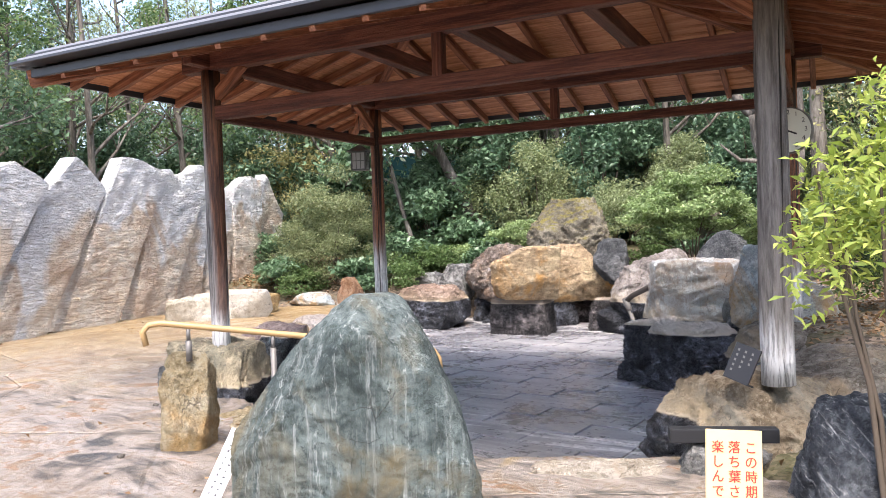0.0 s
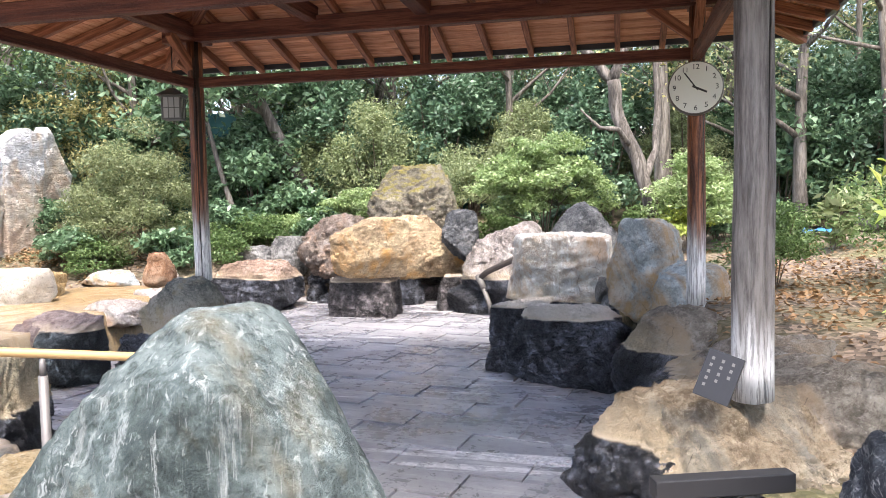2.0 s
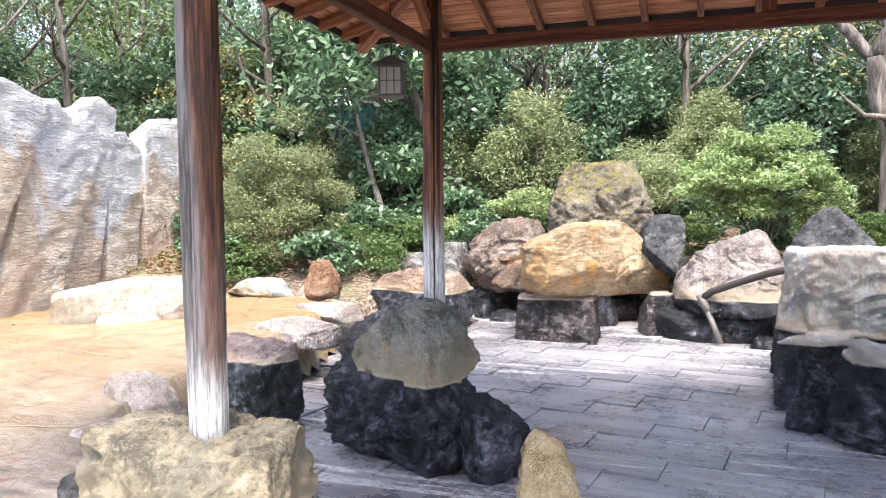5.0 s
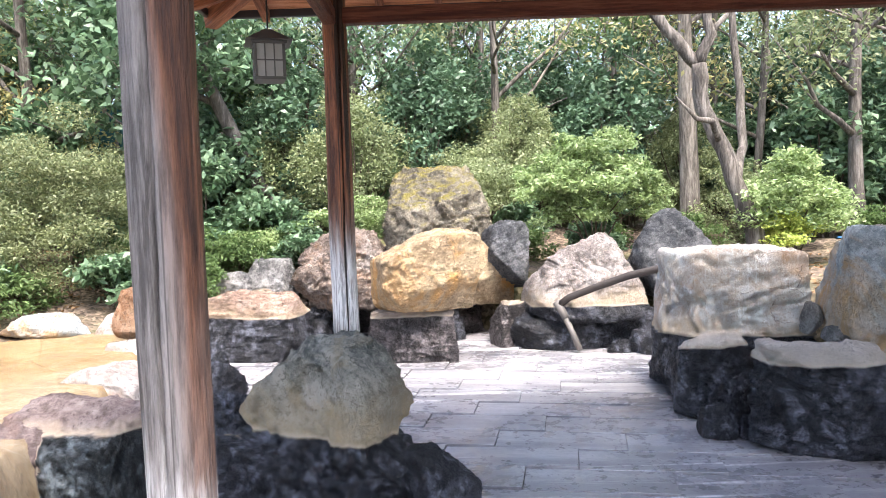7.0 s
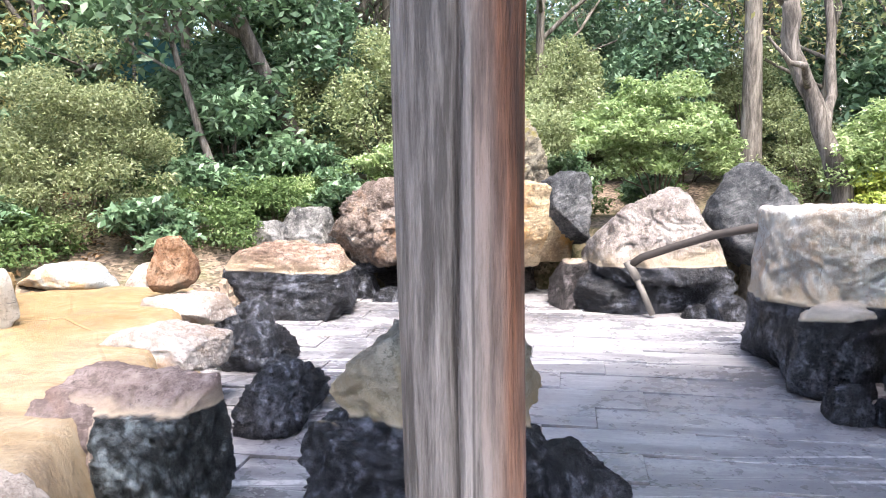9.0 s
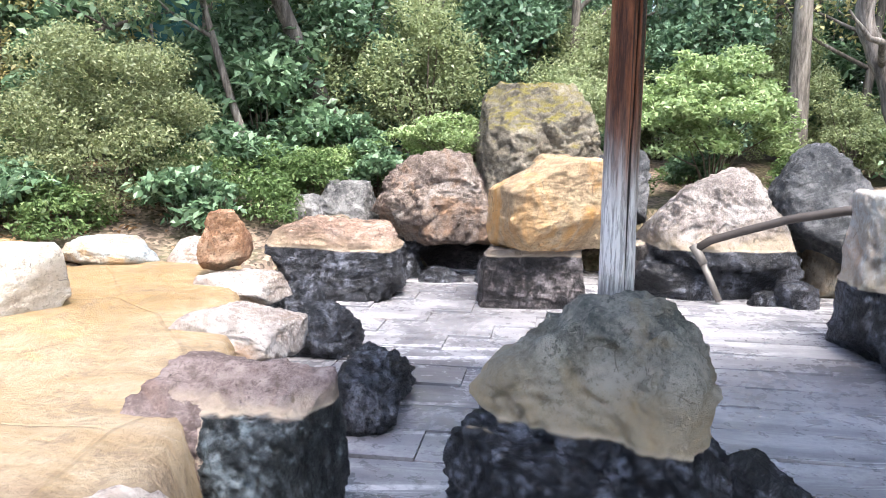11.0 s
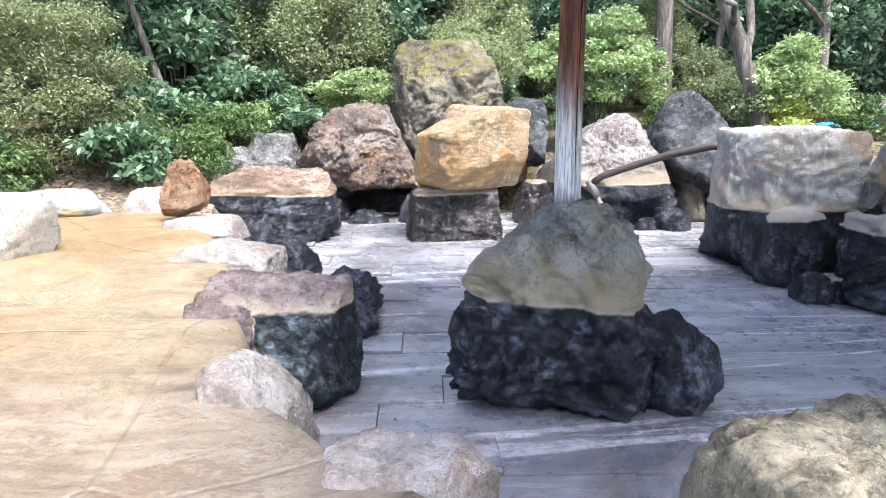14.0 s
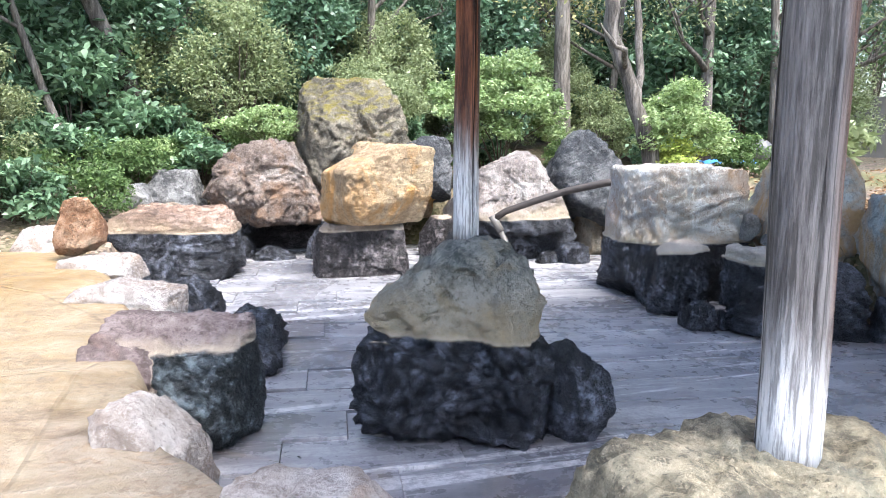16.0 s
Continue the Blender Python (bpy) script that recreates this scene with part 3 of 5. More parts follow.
near = k.range(k.math('MULTIPLY_ADD', k.math('SUBTRACT', big, 0.5), 8.0, pos.outputs[1]), 7.0, 10.0, 1.0, 0.0)
greyc = k.ramp(k.mix(0.5, mid, flow), [(0.41, (0.055, 0.06, 0.068)), (0.445, (0.17, 0.15, 0.14)), (0.49, (0.28, 0.25, 0.235)), (0.54, (0.34, 0.32, 0.31)), (0.575, (0.27, 0.135, 0.07))])
col = k.mix(k.math("MULTIPLY", near, k.range(big, 0.35, 0.6, 0.7, 1.0)), col, greyc)
col = k.mix(k.range(k.noise(v, 1.1, 6, 0.6, 1.5), 0.58, 0.66, 0, 0.6), col, (0.387, 0.287, 0.137))
col = k.mix(k.range(k.mix(0.5, fine, mid), 0.505, 0.56, 0, 0.8), col, (0.19, 0.145, 0.10))
edge = k.n("TexVoronoi", Scale=0.6, Randomness=1.0)
edge.feature = "DISTANCE_TO_EDGE"
k.link(k.mix(0.3, v, k.n("TexNoise", Scale=1.1, Detail=7).outputs["Color"]), edge.inputs["Vector"])
seam = k.range(edge.outputs["Distance"], 0.0, 0.008)
col = k.mix(k.math("MULTIPLY", k.math("SUBTRACT", 1.0, seam), k.range(big, 0.47, 0.55, 0.0, 0.12)), col, (0.175, 0.125, 0.081))
k.bump(k.math("ADD", k.math("MULTIPLY", seam, 0.3), k.mix(0.5, flow, fine)), 0.9, 0.05)
TERRACE = k.done(k.mix(1.0, col, (0.86, 0.84, 0.80), "MULTIPLY"), k.range(mid, 0.35, 0.65, 0.28, 0.7))
TERR = [(-7.6, -3.0), (3.4, -3.0), (3.1, 2.6), (1.9, 4.0), (1.5, 4.55), (-0.1, 4.75), (-1.45, 6.05), (-2.3, 7.4), (-2.95, 8.3), (-3.05, 9.2), (-2.75, 10.2), (-2.35, 11.3), (-2.0, 12.2), (-1.8, 13.3), (-1.5, 14.4), (-2.2, 15.0), (-3.6, 14.9), (-4.6, 14.4), (-5.6, 14.0), (-6.1, 12.6), (-6.6, 10.5), (-7.6, 6.0)]
tx, ty = np.arange(-7.8, 3.6, 0.09), np.arange(-3.1, 15.2, 0.09)
TX, TY = np.meshgrid(tx, ty)
pts = np.stack([TX.ravel(), TY.ravel(), np.zeros(TX.size)], 1)
sd = inside(TERR, TX, TY)
tz = 0.012 * fbm(pts, 5, 1.1, 3) * smooth(0, -0.5, sd).ravel() + 0.006 * fbm(pts, 9, 6.0, 2)
tz = tz + 0.04 * smooth(5.0, 8.0, TY.ravel()) - 0.5 * smooth(0.0, 0.18, sd.ravel())
tverts = np.stack([TX.ravel(), TY.ravel(), tz], 1)
keep = (sd < 0.16)
ntx = len(tx)
tfaces = [(j * ntx + i, j * ntx + i + 1, (j + 1) * ntx + i + 1, (j + 1) * ntx + i) for j in range(len(ty) - 1) for i in range(ntx - 1) if keep[j, i] or keep[j + 1, i + 1]]
tagged(mesh_ob("terrace_pavement", tverts, tfaces, TERRACE), "ochre and grey mineral-stained stone terrace round the bath", "pavement", kind="structure")


# Slate floor of the drained bath
def floor_z(py):
    return -0.56 + 0.024 * (py - 9)


k = Mat("dark_slate_tile", 0.5, 0, 0.7)
v = k.coords(world=True)
rnd = k.n("ObjectInfo").outputs["Random"]
turned = k.coords((1, 1, 1), world=True, rot=(0, 0, radians(36)))
streak = k.coords((0.5, 5.5, 1), world=True, rot=(0, 0, radians(36)))
n1, n2, n3 = k.noise(v, 0.9, 6, 0.65, 0.8), k.noise(v, 8, 9, 0.75), k.noise(streak, 0.9, 8, 0.7, 0.6)
col = k.ramp(k.mix(0.45, n1, n3), [(0.40, (0.12, 0.117, 0.125)), (0.5, (0.205, 0.2, 0.208)), (0.6, (0.31, 0.302, 0.306))])
col = k.mix(k.range(n2, 0.53, 0.6, 0, 0.3), col, (0.10, 0.098, 0.104))
col = k.mix(k.range(rnd, 0, 1, 0, 0.3), col, (0.17, 0.167, 0.178))
# Pale streaks: whitish scum plus the sky's glancing reflection, put into the tile colour
scum_glare = k.math("MULTIPLY", k.range(n3, 0.49, 0.56), k.range(k.noise(v, 30, 6, 0.8), 0.42, 0.54))
col = k.mix(k.math("MULTIPLY", scum_glare, k.range(n1, 0.42, 0.58, 0.05, 0.4)), col, (0.5, 0.485, 0.48))
# Long white bands paint the wet floor's reflection as colour
lines = k.noise(k.coords((0.16, 3.2, 1), world=True, rot=(0, 0, radians(28))), 1.6, 6, 0.6, 0.3)
col = k.mix(k.math("MULTIPLY", k.range(lines, 0.585, 0.625), k.range(k.noise(v, 14, 7, 0.8), 0.4, 0.56, 0.15, 0.85)), col, (0.66, 0.64, 0.63))
col = k.mix(k.range(k.noise(v, 0.7, 5, 0.6, 1.2), 0.6, 0.72, 0, 0.45), col, (0.36, 0.28, 0.2))
k.bump(k.mix(0.5, n2, n3), 0.5, 0.01)
SLATE = k.done(col, k.range(k.mix(0.5, n1, n2), 0.38, 0.62, 0.16, 0.42))
GROUT = plain("dark_grout", (0.10, 0.10, 0.105), 0.7)
FLOOR_YAW = -36.0
pool = root("pool_floor", pose(0.9, 9.0, 0, 0, 0, FLOOR_YAW), "dark slate tiled floor of the drained foot bath", "floor", kind="structure")
inv = pose(0.9, 9.0, 0, 0, 0, FLOOR_YAW)

# ---- posts and roof of the shelter ----
PL, PB, PR, PR2 = Vector((-2.13, 7.13, 0)), Vector((-0.88, 9.66, 0)), Vector((2.13, 4.9, 0)), Vector((3.43, 7.5, 0))
SHED = Matrix.Translation(PL) @ pose(0, 0, 0, 0, 0, math.degrees(math.atan2(-2.19, 4.29)))
LU, LV = 4.83, 2.87
shelter = root("wooden_shelter", SHED, "open dark-red timber shelter with a hipped shingle roof over the bath", "shelter")
TIE, KETA = 2.60, 3.08


def post(u, v_, z0, z1, r, mat, seed):
    n = 14
    pts = [(u + 0.003 * math.sin(seed + i * 0.7), v_ + 0.003 * math.cos(seed * 2 + i * 0.8), z0 + (z1 - z0) * i / n) for i in range(n + 1)]
    rad = [r * (1.0 - 0.12 * i / n) for i in range(n + 1)]
    vs, fs = tube(pts, rad, 72, 0.0)
    vs = [Vector(q) for q in vs]
    a = np.array([q[:] for q in vs])
    dz = fbm(a * np.array((9, 9, 0.6)), seed, 1.0, 3) * 0.006
    ring = np.arange(len(a)) % 72
    rise = np.arange(len(a)) // 72
    for _c in range(3):
        at, lo_, hi_ = (seed * 29 + _c * 23) % 72, 3 * _c % 5, n - (2 * _c + seed) % 5
        off = np.abs((ring - at - (rise // 5) + 36) % 72 - 36)
        dz = dz - np.where((rise >= lo_) & (rise <= hi_), np.where(off == 0, 0.028, np.where(off == 1, 0.004, 0.0)), 0.0)
    c = np.repeat(np.array(pts), 72, 0)
    a = a + (a - c) / np.linalg.norm(a - c, axis=1)[:, None] * dz[:, None]
    ob = mesh_ob("post", a - np.array((u, v_, z0)), fs, mat, shelter, "log post, red above and bleached pale grey at its foot")
    ob.matrix_basis = pose(u, v_, z0)
    return ob


post(0, 0, 0.34, 3.0, 0.09, WOOD_POST, 1)
post(0.02, LV, 0.60, 3.0, 0.085, WOOD_RED, 2)
post(LU, 0, 0.34, 3.0, 0.105, WOOD_GREY, 3)
post(LU, LV, 0.42, 3.0, 0.085, WOOD_RED, 4)
for name, p, q, w, h in (
    ("tie_beam", (0, 0, TIE), (LU, 0, TIE), 0.09, 0.13),
    ("tie_beam", (0, LV, TIE), (LU, LV, TIE), 0.08, 0.10),
    ("tie_beam", (0, 0, TIE - 0.01), (0, LV, TIE - 0.01), 0.08, 0.10),
    ("tie_beam", (LU, 0, TIE - 0.01), (LU, LV, TIE - 0.01), 0.08, 0.10),
    ("eave_beam", (-0.3, 0, KETA), (LU + 0.3, 0, KETA), 0.13, 0.17),
    ("eave_beam", (-0.3, LV, KETA), (LU + 0.3, LV, KETA), 0.13, 0.17),
    ("eave_beam", (0, -0.3, KETA + 0.02), (0, LV + 0.3, KETA + 0.02), 0.12, 0.16),
    ("eave_beam", (LU, -0.3, KETA + 0.02), (LU, LV + 0.3, KETA + 0.02), 0.12, 0.16),
    ("cross_beam", (LU / 2, 0, KETA + 0.1), (LU / 2, LV, KETA + 0.1), 0.14, 0.18),
    ("cross_beam", (LU * 0.27, 0, KETA + 0.1), (LU * 0.27, LV, KETA + 0.1), 0.12, 0.15),
    ("cross_beam", (LU * 0.73, 0, KETA + 0.1), (LU * 0.73, LV, KETA + 0.1), 0.12, 0.15),
):
    bar_part(name, p, q, w, h, WOOD_BEAM, shelter, 0.012)
for u, v_ in ((LU / 2, 0), (LU / 2, LV)):
    bar_part("strut", (u, v_, TIE + 0.05), (u, v_, KETA - 0.08), 0.09, 0.09, WOOD_BEAM, shelter)
for u, v_, du, dv in ((0, 0, 1, 0), (0, 0, 0, 1), (LU, 0, -1, 0), (LU, LV, -1, 0), (LU, LV, 0, -1), (0, LV, 0, -1), (LU, 0, 0, 1)):
    bar_part("knee_brace", (u, v_, TIE + 0.12), (u + 0.4 * du, v_ + 0.4 * dv, KETA - 0.06), 0.07, 0.09, WOOD_RAFTER, shelter)

OV, SLOPE = 1.08, 0.30
ZE = KETA + 0.165 - SLOPE * OV
HALF = LV / 2 + OV
ZR = ZE + SLOPE * HALF
R0, R1 = Vector((LV / 2, LV / 2, ZR)), Vector((LU - LV / 2, LV / 2, ZR))
C = [Vector((-OV, -OV, ZE)), Vector((LU + OV, -OV, ZE)), Vector((LU + OV, LV + OV, ZE)), Vector((-OV, LV + OV, ZE))]
for c, r in ((C[0], R0), (C[1], R1), (C[2], R1), (C[3], R0)):
    bar_part("hip_rafter", c + Vector((0, 0, -0.04)), r + Vector((0, 0, -0.04)), 0.10, 0.14, WOOD_RAFTER, shelter)
bar_part("ridge_beam", R0 + Vector((-0.1, 0, -0.06)), R1 + Vector((0.1, 0, -0.06)), 0.12, 0.16, WOOD_BEAM, shelter)
sides = [
    (C[0], C[1], Vector((0, 1, 0))),
    (C[1], C[2], Vector((-1, 0, 0))),
    (C[2], C[3], Vector((0, -1, 0))),
    (C[3], C[0], Vector((1, 0, 0))),
]
for a, b, inward in sides:
    along = (b - a).normalized()
    length = (b - a).length
    n = round(length / 0.43)
    for i in range(1, n):
        s = length * i / n
        run = min(s, length - s, HALF)
        if run < 0.25:
            continue
        p = a + along * s
        q = p + inward * run + Vector((0, 0, SLOPE * run))
        bar_part("rafter", p + Vector((0, 0, -0.035)), q + Vector((0, 0, -0.035)), 0.055, 0.085, WOOD_RAFTER, shelter, 0.006)
    rows = 17
    for j in range(rows):
        d0, d1 = HALF * j / rows, HALF * (j + 1) / rows - 0.006
        lift = Vector((0, 0, 0.016 + 0.002 * (j % 2)))
        quad = []
        for d in (d0, d1):
            quad.append((a + along * d + inward * d + Vector((0, 0, SLOPE * d)) + lift, b - along * d + inward * d + Vector((0, 0, SLOPE * d)) + lift))
        lo, hi = quad
        up = Vector((0, 0, 0.014))
        centre = (lo[0] + lo[1]) / 2
        m = Matrix((along, inward, Vector((0, 0, 1)))).transposed().to_4x4()
        m.translation = centre
        mi = m.inverted()
        vs = [mi @ q for q in (lo[0], lo[1], hi[1], hi[0])]
        vs += [mi @ (q + up) for q in (lo[0], lo[1], hi[1], hi[0])]
        ob = mesh_ob("roof_board", vs, [(0, 3, 2, 1), (4, 5, 6, 7), (0, 1, 5, 4), (1, 2, 6, 5), (2, 3, 7, 6), (3, 0, 4, 7)], WOOD_BOARD, shelter, smooth=False)
        ob.matrix_basis = m
    fas = bar_part("fascia", a + Vector((0, 0, 0.0)) - along * 0.02, b + along * 0.02, 0.035, 0.075, SHINGLE, shelter)
    # layered shingle courses at the eave and up the slope
    for j in range(4):
        o = inward * (-0.07 + 0.05 * j)
        z = Vector((0, 0, 0.075 + 0.036 * j))
        bar_part("shingle_course", a + o + z + along * (0.05 * j - 0.06), b + o + z - along * (0.05 * j - 0.06), 0.16, 0.026, SHINGLE if j % 2 == 0 else SHINGLE_EDGE, shelter, 0.004)
    zt = Vector((0, 0, 0.17))
    run = HALF
    tri = [a + zt, b + zt, b - along * run + inward * run + zt + Vector((0, 0, SLOPE * run)), a + along * run + inward * run + zt + Vector((0, 0, SLOPE * run))]
    low = [q - Vector((0, 0, 0.05)) for q in tri]
    mesh_ob("roof_slope", tri + low, [(0, 1, 2, 3), (7, 6, 5, 4), (0, 4, 5, 1), (1, 5, 6, 2), (2, 6, 7, 3), (3, 7, 4, 0)], SHINGLE, shelter, smooth=False)

# ---- rocks ----
def fuse(core, *others, grain=0.012):
    """Weld boulder lobes into the first one as a single closed skin."""
    bm = bmesh.new()
    bm.from_mesh(core.data)
    for o in others:
        o.data.transform(core.matrix_basis.inverted() @ o.matrix_basis)
        bm.from_mesh(o.data)
    bm.to_mesh(core.data)
    bm.free()
    for o in others:
        bpy.data.objects.remove(o)
    weld = core.modifiers.new("weld", "REMESH")
    weld.mode, weld.voxel_size = "VOXEL", grain
    me = bpy.data.meshes.new_from_object(core.evaluated_get(bpy.context.evaluated_depsgraph_get()))
    core.modifiers.clear()
    me.shade_smooth()
    core.data = me
    return core


core = rock("bath_boulder", "big grey-green boulder carrying a post, black below the old waterline", -1.04, 9.57, -0.01, 0.68, 1.1, 0.59, -44, ROCK_POST, 11, 22, 2, 0.5, [(-0.8, -0.1, 0.55, 0.62), (0.75, -0.45, 0.4, 1.0), (0.1, -0.8, 0.5, 1.0)], 0.075, 6, crust=0.016, chips=8)
lobe = rock("lobe", "", -0.87, 9.3, -0.27, 0.6, 0.5, 0.62, -44, ROCK_POST, 111, 10, 6, -0.1, [(-0.7, 0, 0.6, 0.8)], 0.075, 6, crust=0.016)
base = rock("lobe", "", -1.06, 9.54, -0.66, 0.13, 1.278, 0.8944, -44, ROCK_POST, 211, 9, 5, 0.0, [(-0.6, -0.3, -0.5, 1.2)], 0.1, 6, crust=0.016)
fuse(core, lobe, base)
rock("pool_stone", "black rounded boulder on the bath floor", -0.45, 9.1, -0.64, 0.04, 0.56, 0.66, -44, ROCK_DARK, 12, 7, 8, 0.3)
rock("step_stone", "upright ochre stone standing in the bath", -0.73, 6.7, -0.64, 0.49, 0.35, 0.36, -7, ROCK_STEP, 13, 9, 8, 0.6, crust=0.01)
rock("post_base_boulder", "broad grey-tan boulder under a log post", -2.21, 7.07, -0.64, 0.47, 1.24, 1.0, -30, ROCK_FOOT, 14, 13, 5, 0.3, [(0.2, -0.8, 0.5, 0.95)], 0.05, 6)
rock("rim_rock", "white crusted rim rock beside the terrace", -3.02, 9.45, -0.64, 0.19, 0.49, 0.72, -44, ROCK_PALE, 15, 10, 8, 0.3, group="rim rocks")
rock("rim_rock", "pale orange crusted rim rock beside the terrace", -2.85, 8.48, -0.64, 0.09, 0.8, 0.6, -44, ROCK_PALE, 16, 10, 8, 0.3, group="rim rocks")
rock("rim_rock", "purple-brown rounded rim rock with a pale crust", -2.4, 10.52, -0.64, 0.22, 0.97, 0.66, -44, ROCK_BROWN, 17, 26, 3, 0.1, [(0.27, -0.57, 1.6, 1.25)], 0.045, 6, group="rim rocks", crust=0.02, chips=6)
rock("rim_rock", "flat pale crusted rim rock", -2.01, 12.15, -0.2, 0.17, 0.87, 0.82, -44, ROCK_PALE, 18, 26, 6, 0.2, group="rim rocks", crust=0.03, chips=7)
rock("rim_rock", "flat pale crusted rim rock near a standing stone", -1.67, 13.59, -0.16, 0.12, 0.67, 0.71, -44, ROCK_PALE, 19, 26, 6, 0.2, group="rim rocks", crust=0.03, chips=7)
rock("pool_stone", "dark folded rock at the bath's edge", -1.28, 11.55, -0.64, -0.08, 0.6, 1.02, -44, ROCK_DARK, 20, 8, 8, 0.3, rough=0.07)
rock("pool_stone", "dark rock at the bath's edge", -1.18, 12.92, -0.64, -0.05, 0.66, 0.7, -44, ROCK_DARK, 21, 8, 8, 0.3, rough=0.07)
rock("pool_stone", "dark rock at the bath's edge by the flat red rock", -1.03, 13.98, -0.64, -0.01, 0.58, 0.65, -44, ROCK_DARK, 22, 8, 8, 0.3, rough=0.07)
rock("pool_stone", "low dark stone on the bath floor", -2.11, 9.89, -0.64, -0.54, 0.49, 0.54, -44, ROCK_DARK, 23, 9, 8, 0.3)
rock("standing_stone", "small rust-red standing stone on the terrace", -1.74, 13.89, 0.08, 0.65, 0.45, 0.42, -44, ROCK_RED, 24, 10, 6, 0.3, lean=(0.06, 0))
rock("edge_stone", "pale orange edge stone on the terrace", -1.75, 14.78, -0.03, 0.3, 0.6, 0.55, -44, ROCK_PALE, 25, 8, 8, 0.4)
rock("edge_stone", "low blue-grey edge stone on the terrace", -2.64, 15.21, -0.05, 0.3, 1.1, 0.66, -31, ROCK_BLUE, 26, 8, 8, 0.5)
rock("edge_stone", "ochre flat-topped edge stone on the terrace", -3.75, 14.05, -0.1, 0.47, 1.3, 0.75, -7, ROCK_GOLDFLAT, 27, 14, 5, -0.1, [(0.7, 0, -0.7, 1.0)], 0.03)
rock("rim_rock", "flat red-brown rock with a black flank", -0.28, 15.08, -0.64, 0.38, 1.71, 1.42, -30, ROCK_REDFLAT, 28, 11, 6, 0.15, level=6, group="rim rocks", layer=0.012, crust=0.03)
rock("back_rock", "brown faceted rock behind the bath", 1.21, 15.39, -0.05, 1.16, 1.71, 1.31, -40, ROCK_UMBER, 29, 14, 10, 0.8, [(-0.6, -0.6, 0.8, 0.9)], 0.05, 6)
rock("back_rock", "black undercut rock below the brown one", 2.09, 15.52, -0.64, 0.05, 2.48, 1.0, -40, ROCK_BLOCK, 129, 12, 8, 0.1, crust=0.02)
rock("back_rock", "dark grey rock behind the bath", 0.33, 16.27, -0.1, 0.73, 0.86, 0.8, -44, GREY, 30, 12, 8, 0.3)
rock("back_rock", "grey slanting rock behind the bath", -0.3, 16.46, 0.09, 0.57, 0.96, 0.8, -44, GREY, 31, 12, 8, 0.5, lean=(0.15, 0))
rock("back_rock", "small mossy rock among the shrubs", -1.2, 16.9, -0.1, 0.75, 1.0, 0.9, -44, ROCK_MOSS, 131, 8, 8, 0.4)
gold = rock("gold_rock", "large ochre-gold angular rock resting on smaller stones", 1.45, 13.31, 0.15, 1.12, 1.26, 0.77, -8, ROCK_GOLD, 32, 44, 0, -0.1, [(-0.75, -0.2, -0.7, 1.15), (-0.35, -0.85, -0.3, 1.1), (-0.5, -0.1, 0.85, 0.9), (0.1, -0.9, -0.65, 1.1), (0.75, -0.2, -0.2, 1.0)], 0.03, 6, chips=4)
lobe = rock("lobe", "", 2.71, 14.52, -0.02, 1.11, 1.33, 0.89, -8, ROCK_GOLD, 132, 44, 0, 0.0, [(0.75, 0, 0.62, 0.55), (-0.7, -0.15, 0.35, 0.85), (0.1, -0.9, 0.35, 0.86), (0.3, -0.8, -0.5, 0.95)], 0.03, 6, chips=4)
fuse(gold, lobe)
rock("support_block", "squared mauve-grey stone block with a tan top", 1.4, 13.61, -0.64, 0.2, 1.15, 0.71, -25, ROCK_BLOCK, 33, 34, 0, 0.12, rough=0.03, level=6, crust=0.015, chips=5)
rock("support_block", "dark squat stone under the ochre rock", 2.88, 13.68, -0.64, 0.13, 0.57, 0.54, -12, ROCK_BLOCK, 34, 14, 5, 0.2)
rock("support_block", "black stone under the ochre rock", 1.95, 14.5, -0.64, 0.3, 1.2, 0.7, 10, ROCK_DARK, 134, 10, 5, 0.2)
rock("mossy_boulder", "tall brown boulder with a mossy yellow top", 2.65, 15.27, 0.32, 2.04, 1.77, 1.53, -20, ROCK_MOSS, 35, 11, 5, 0.4, rough=0.05, level=6)
rock("back_rock", "dark grey rock beside the mossy boulder", 3.18, 14.32, 0.2, 1.19, 0.75, 0.96, -7, ROCK_SLATE, 36, 10, 8, 0.4)
rock("back_rock", "pale pink-grey pyramidal rock over the pipe", 3.72, 13.3, -0.16, 0.99, 1.6, 1.46, -28, ROCK_PINK, 37, 14, 5, 0.75, level=6)
rock("back_rock", "black undercut rock below the pale one", 3.62, 13.12, -0.64, 0.09, 2, 0.8, -28, ROCK_DARK, 137, 12, 8, 0.1, crust=0.015)
rock("back_rock", "dark slate rock under the bushes", 4.84, 12.71, -0.1, 1.29, 1.345, 1.22, -35, ROCK_SLATE, 38, 11, 8, 0.9)
rock("back_rock", "small brown rock beside the pipe", 4.89, 12.71, -0.64, 0.5, 0.43, 0.78, -35, ROCK_TAN, 39, 11, 8, 0.3)
rock("pool_stone", "small black stones below the pipe", 4.05, 12.35, -0.64, -0.2, 0.5, 0.45, -35, ROCK_DARK, 139, 9, 8, 0.3)
rock("pool_stone", "small dark stone piled under the brown rock", 1.0, 14.95, -0.64, -0.24, 0.6, 0.45, -20, ROCK_DARK, 171, 9, 8, 0.4)
rock("pool_stone", "small dark stone piled under the brown rock", 0.78, 15.35, -0.64, -0.1, 0.45, 0.4, 15, ROCK_DARK, 172, 9, 8, 0.3)
rock("pool_stone", "small flat dark stone piled under the brown rock", 0.85, 15.45, -0.14, 0.06, 0.5, 0.35, 30, ROCK_DARK, 173, 9, 8, 0.3)
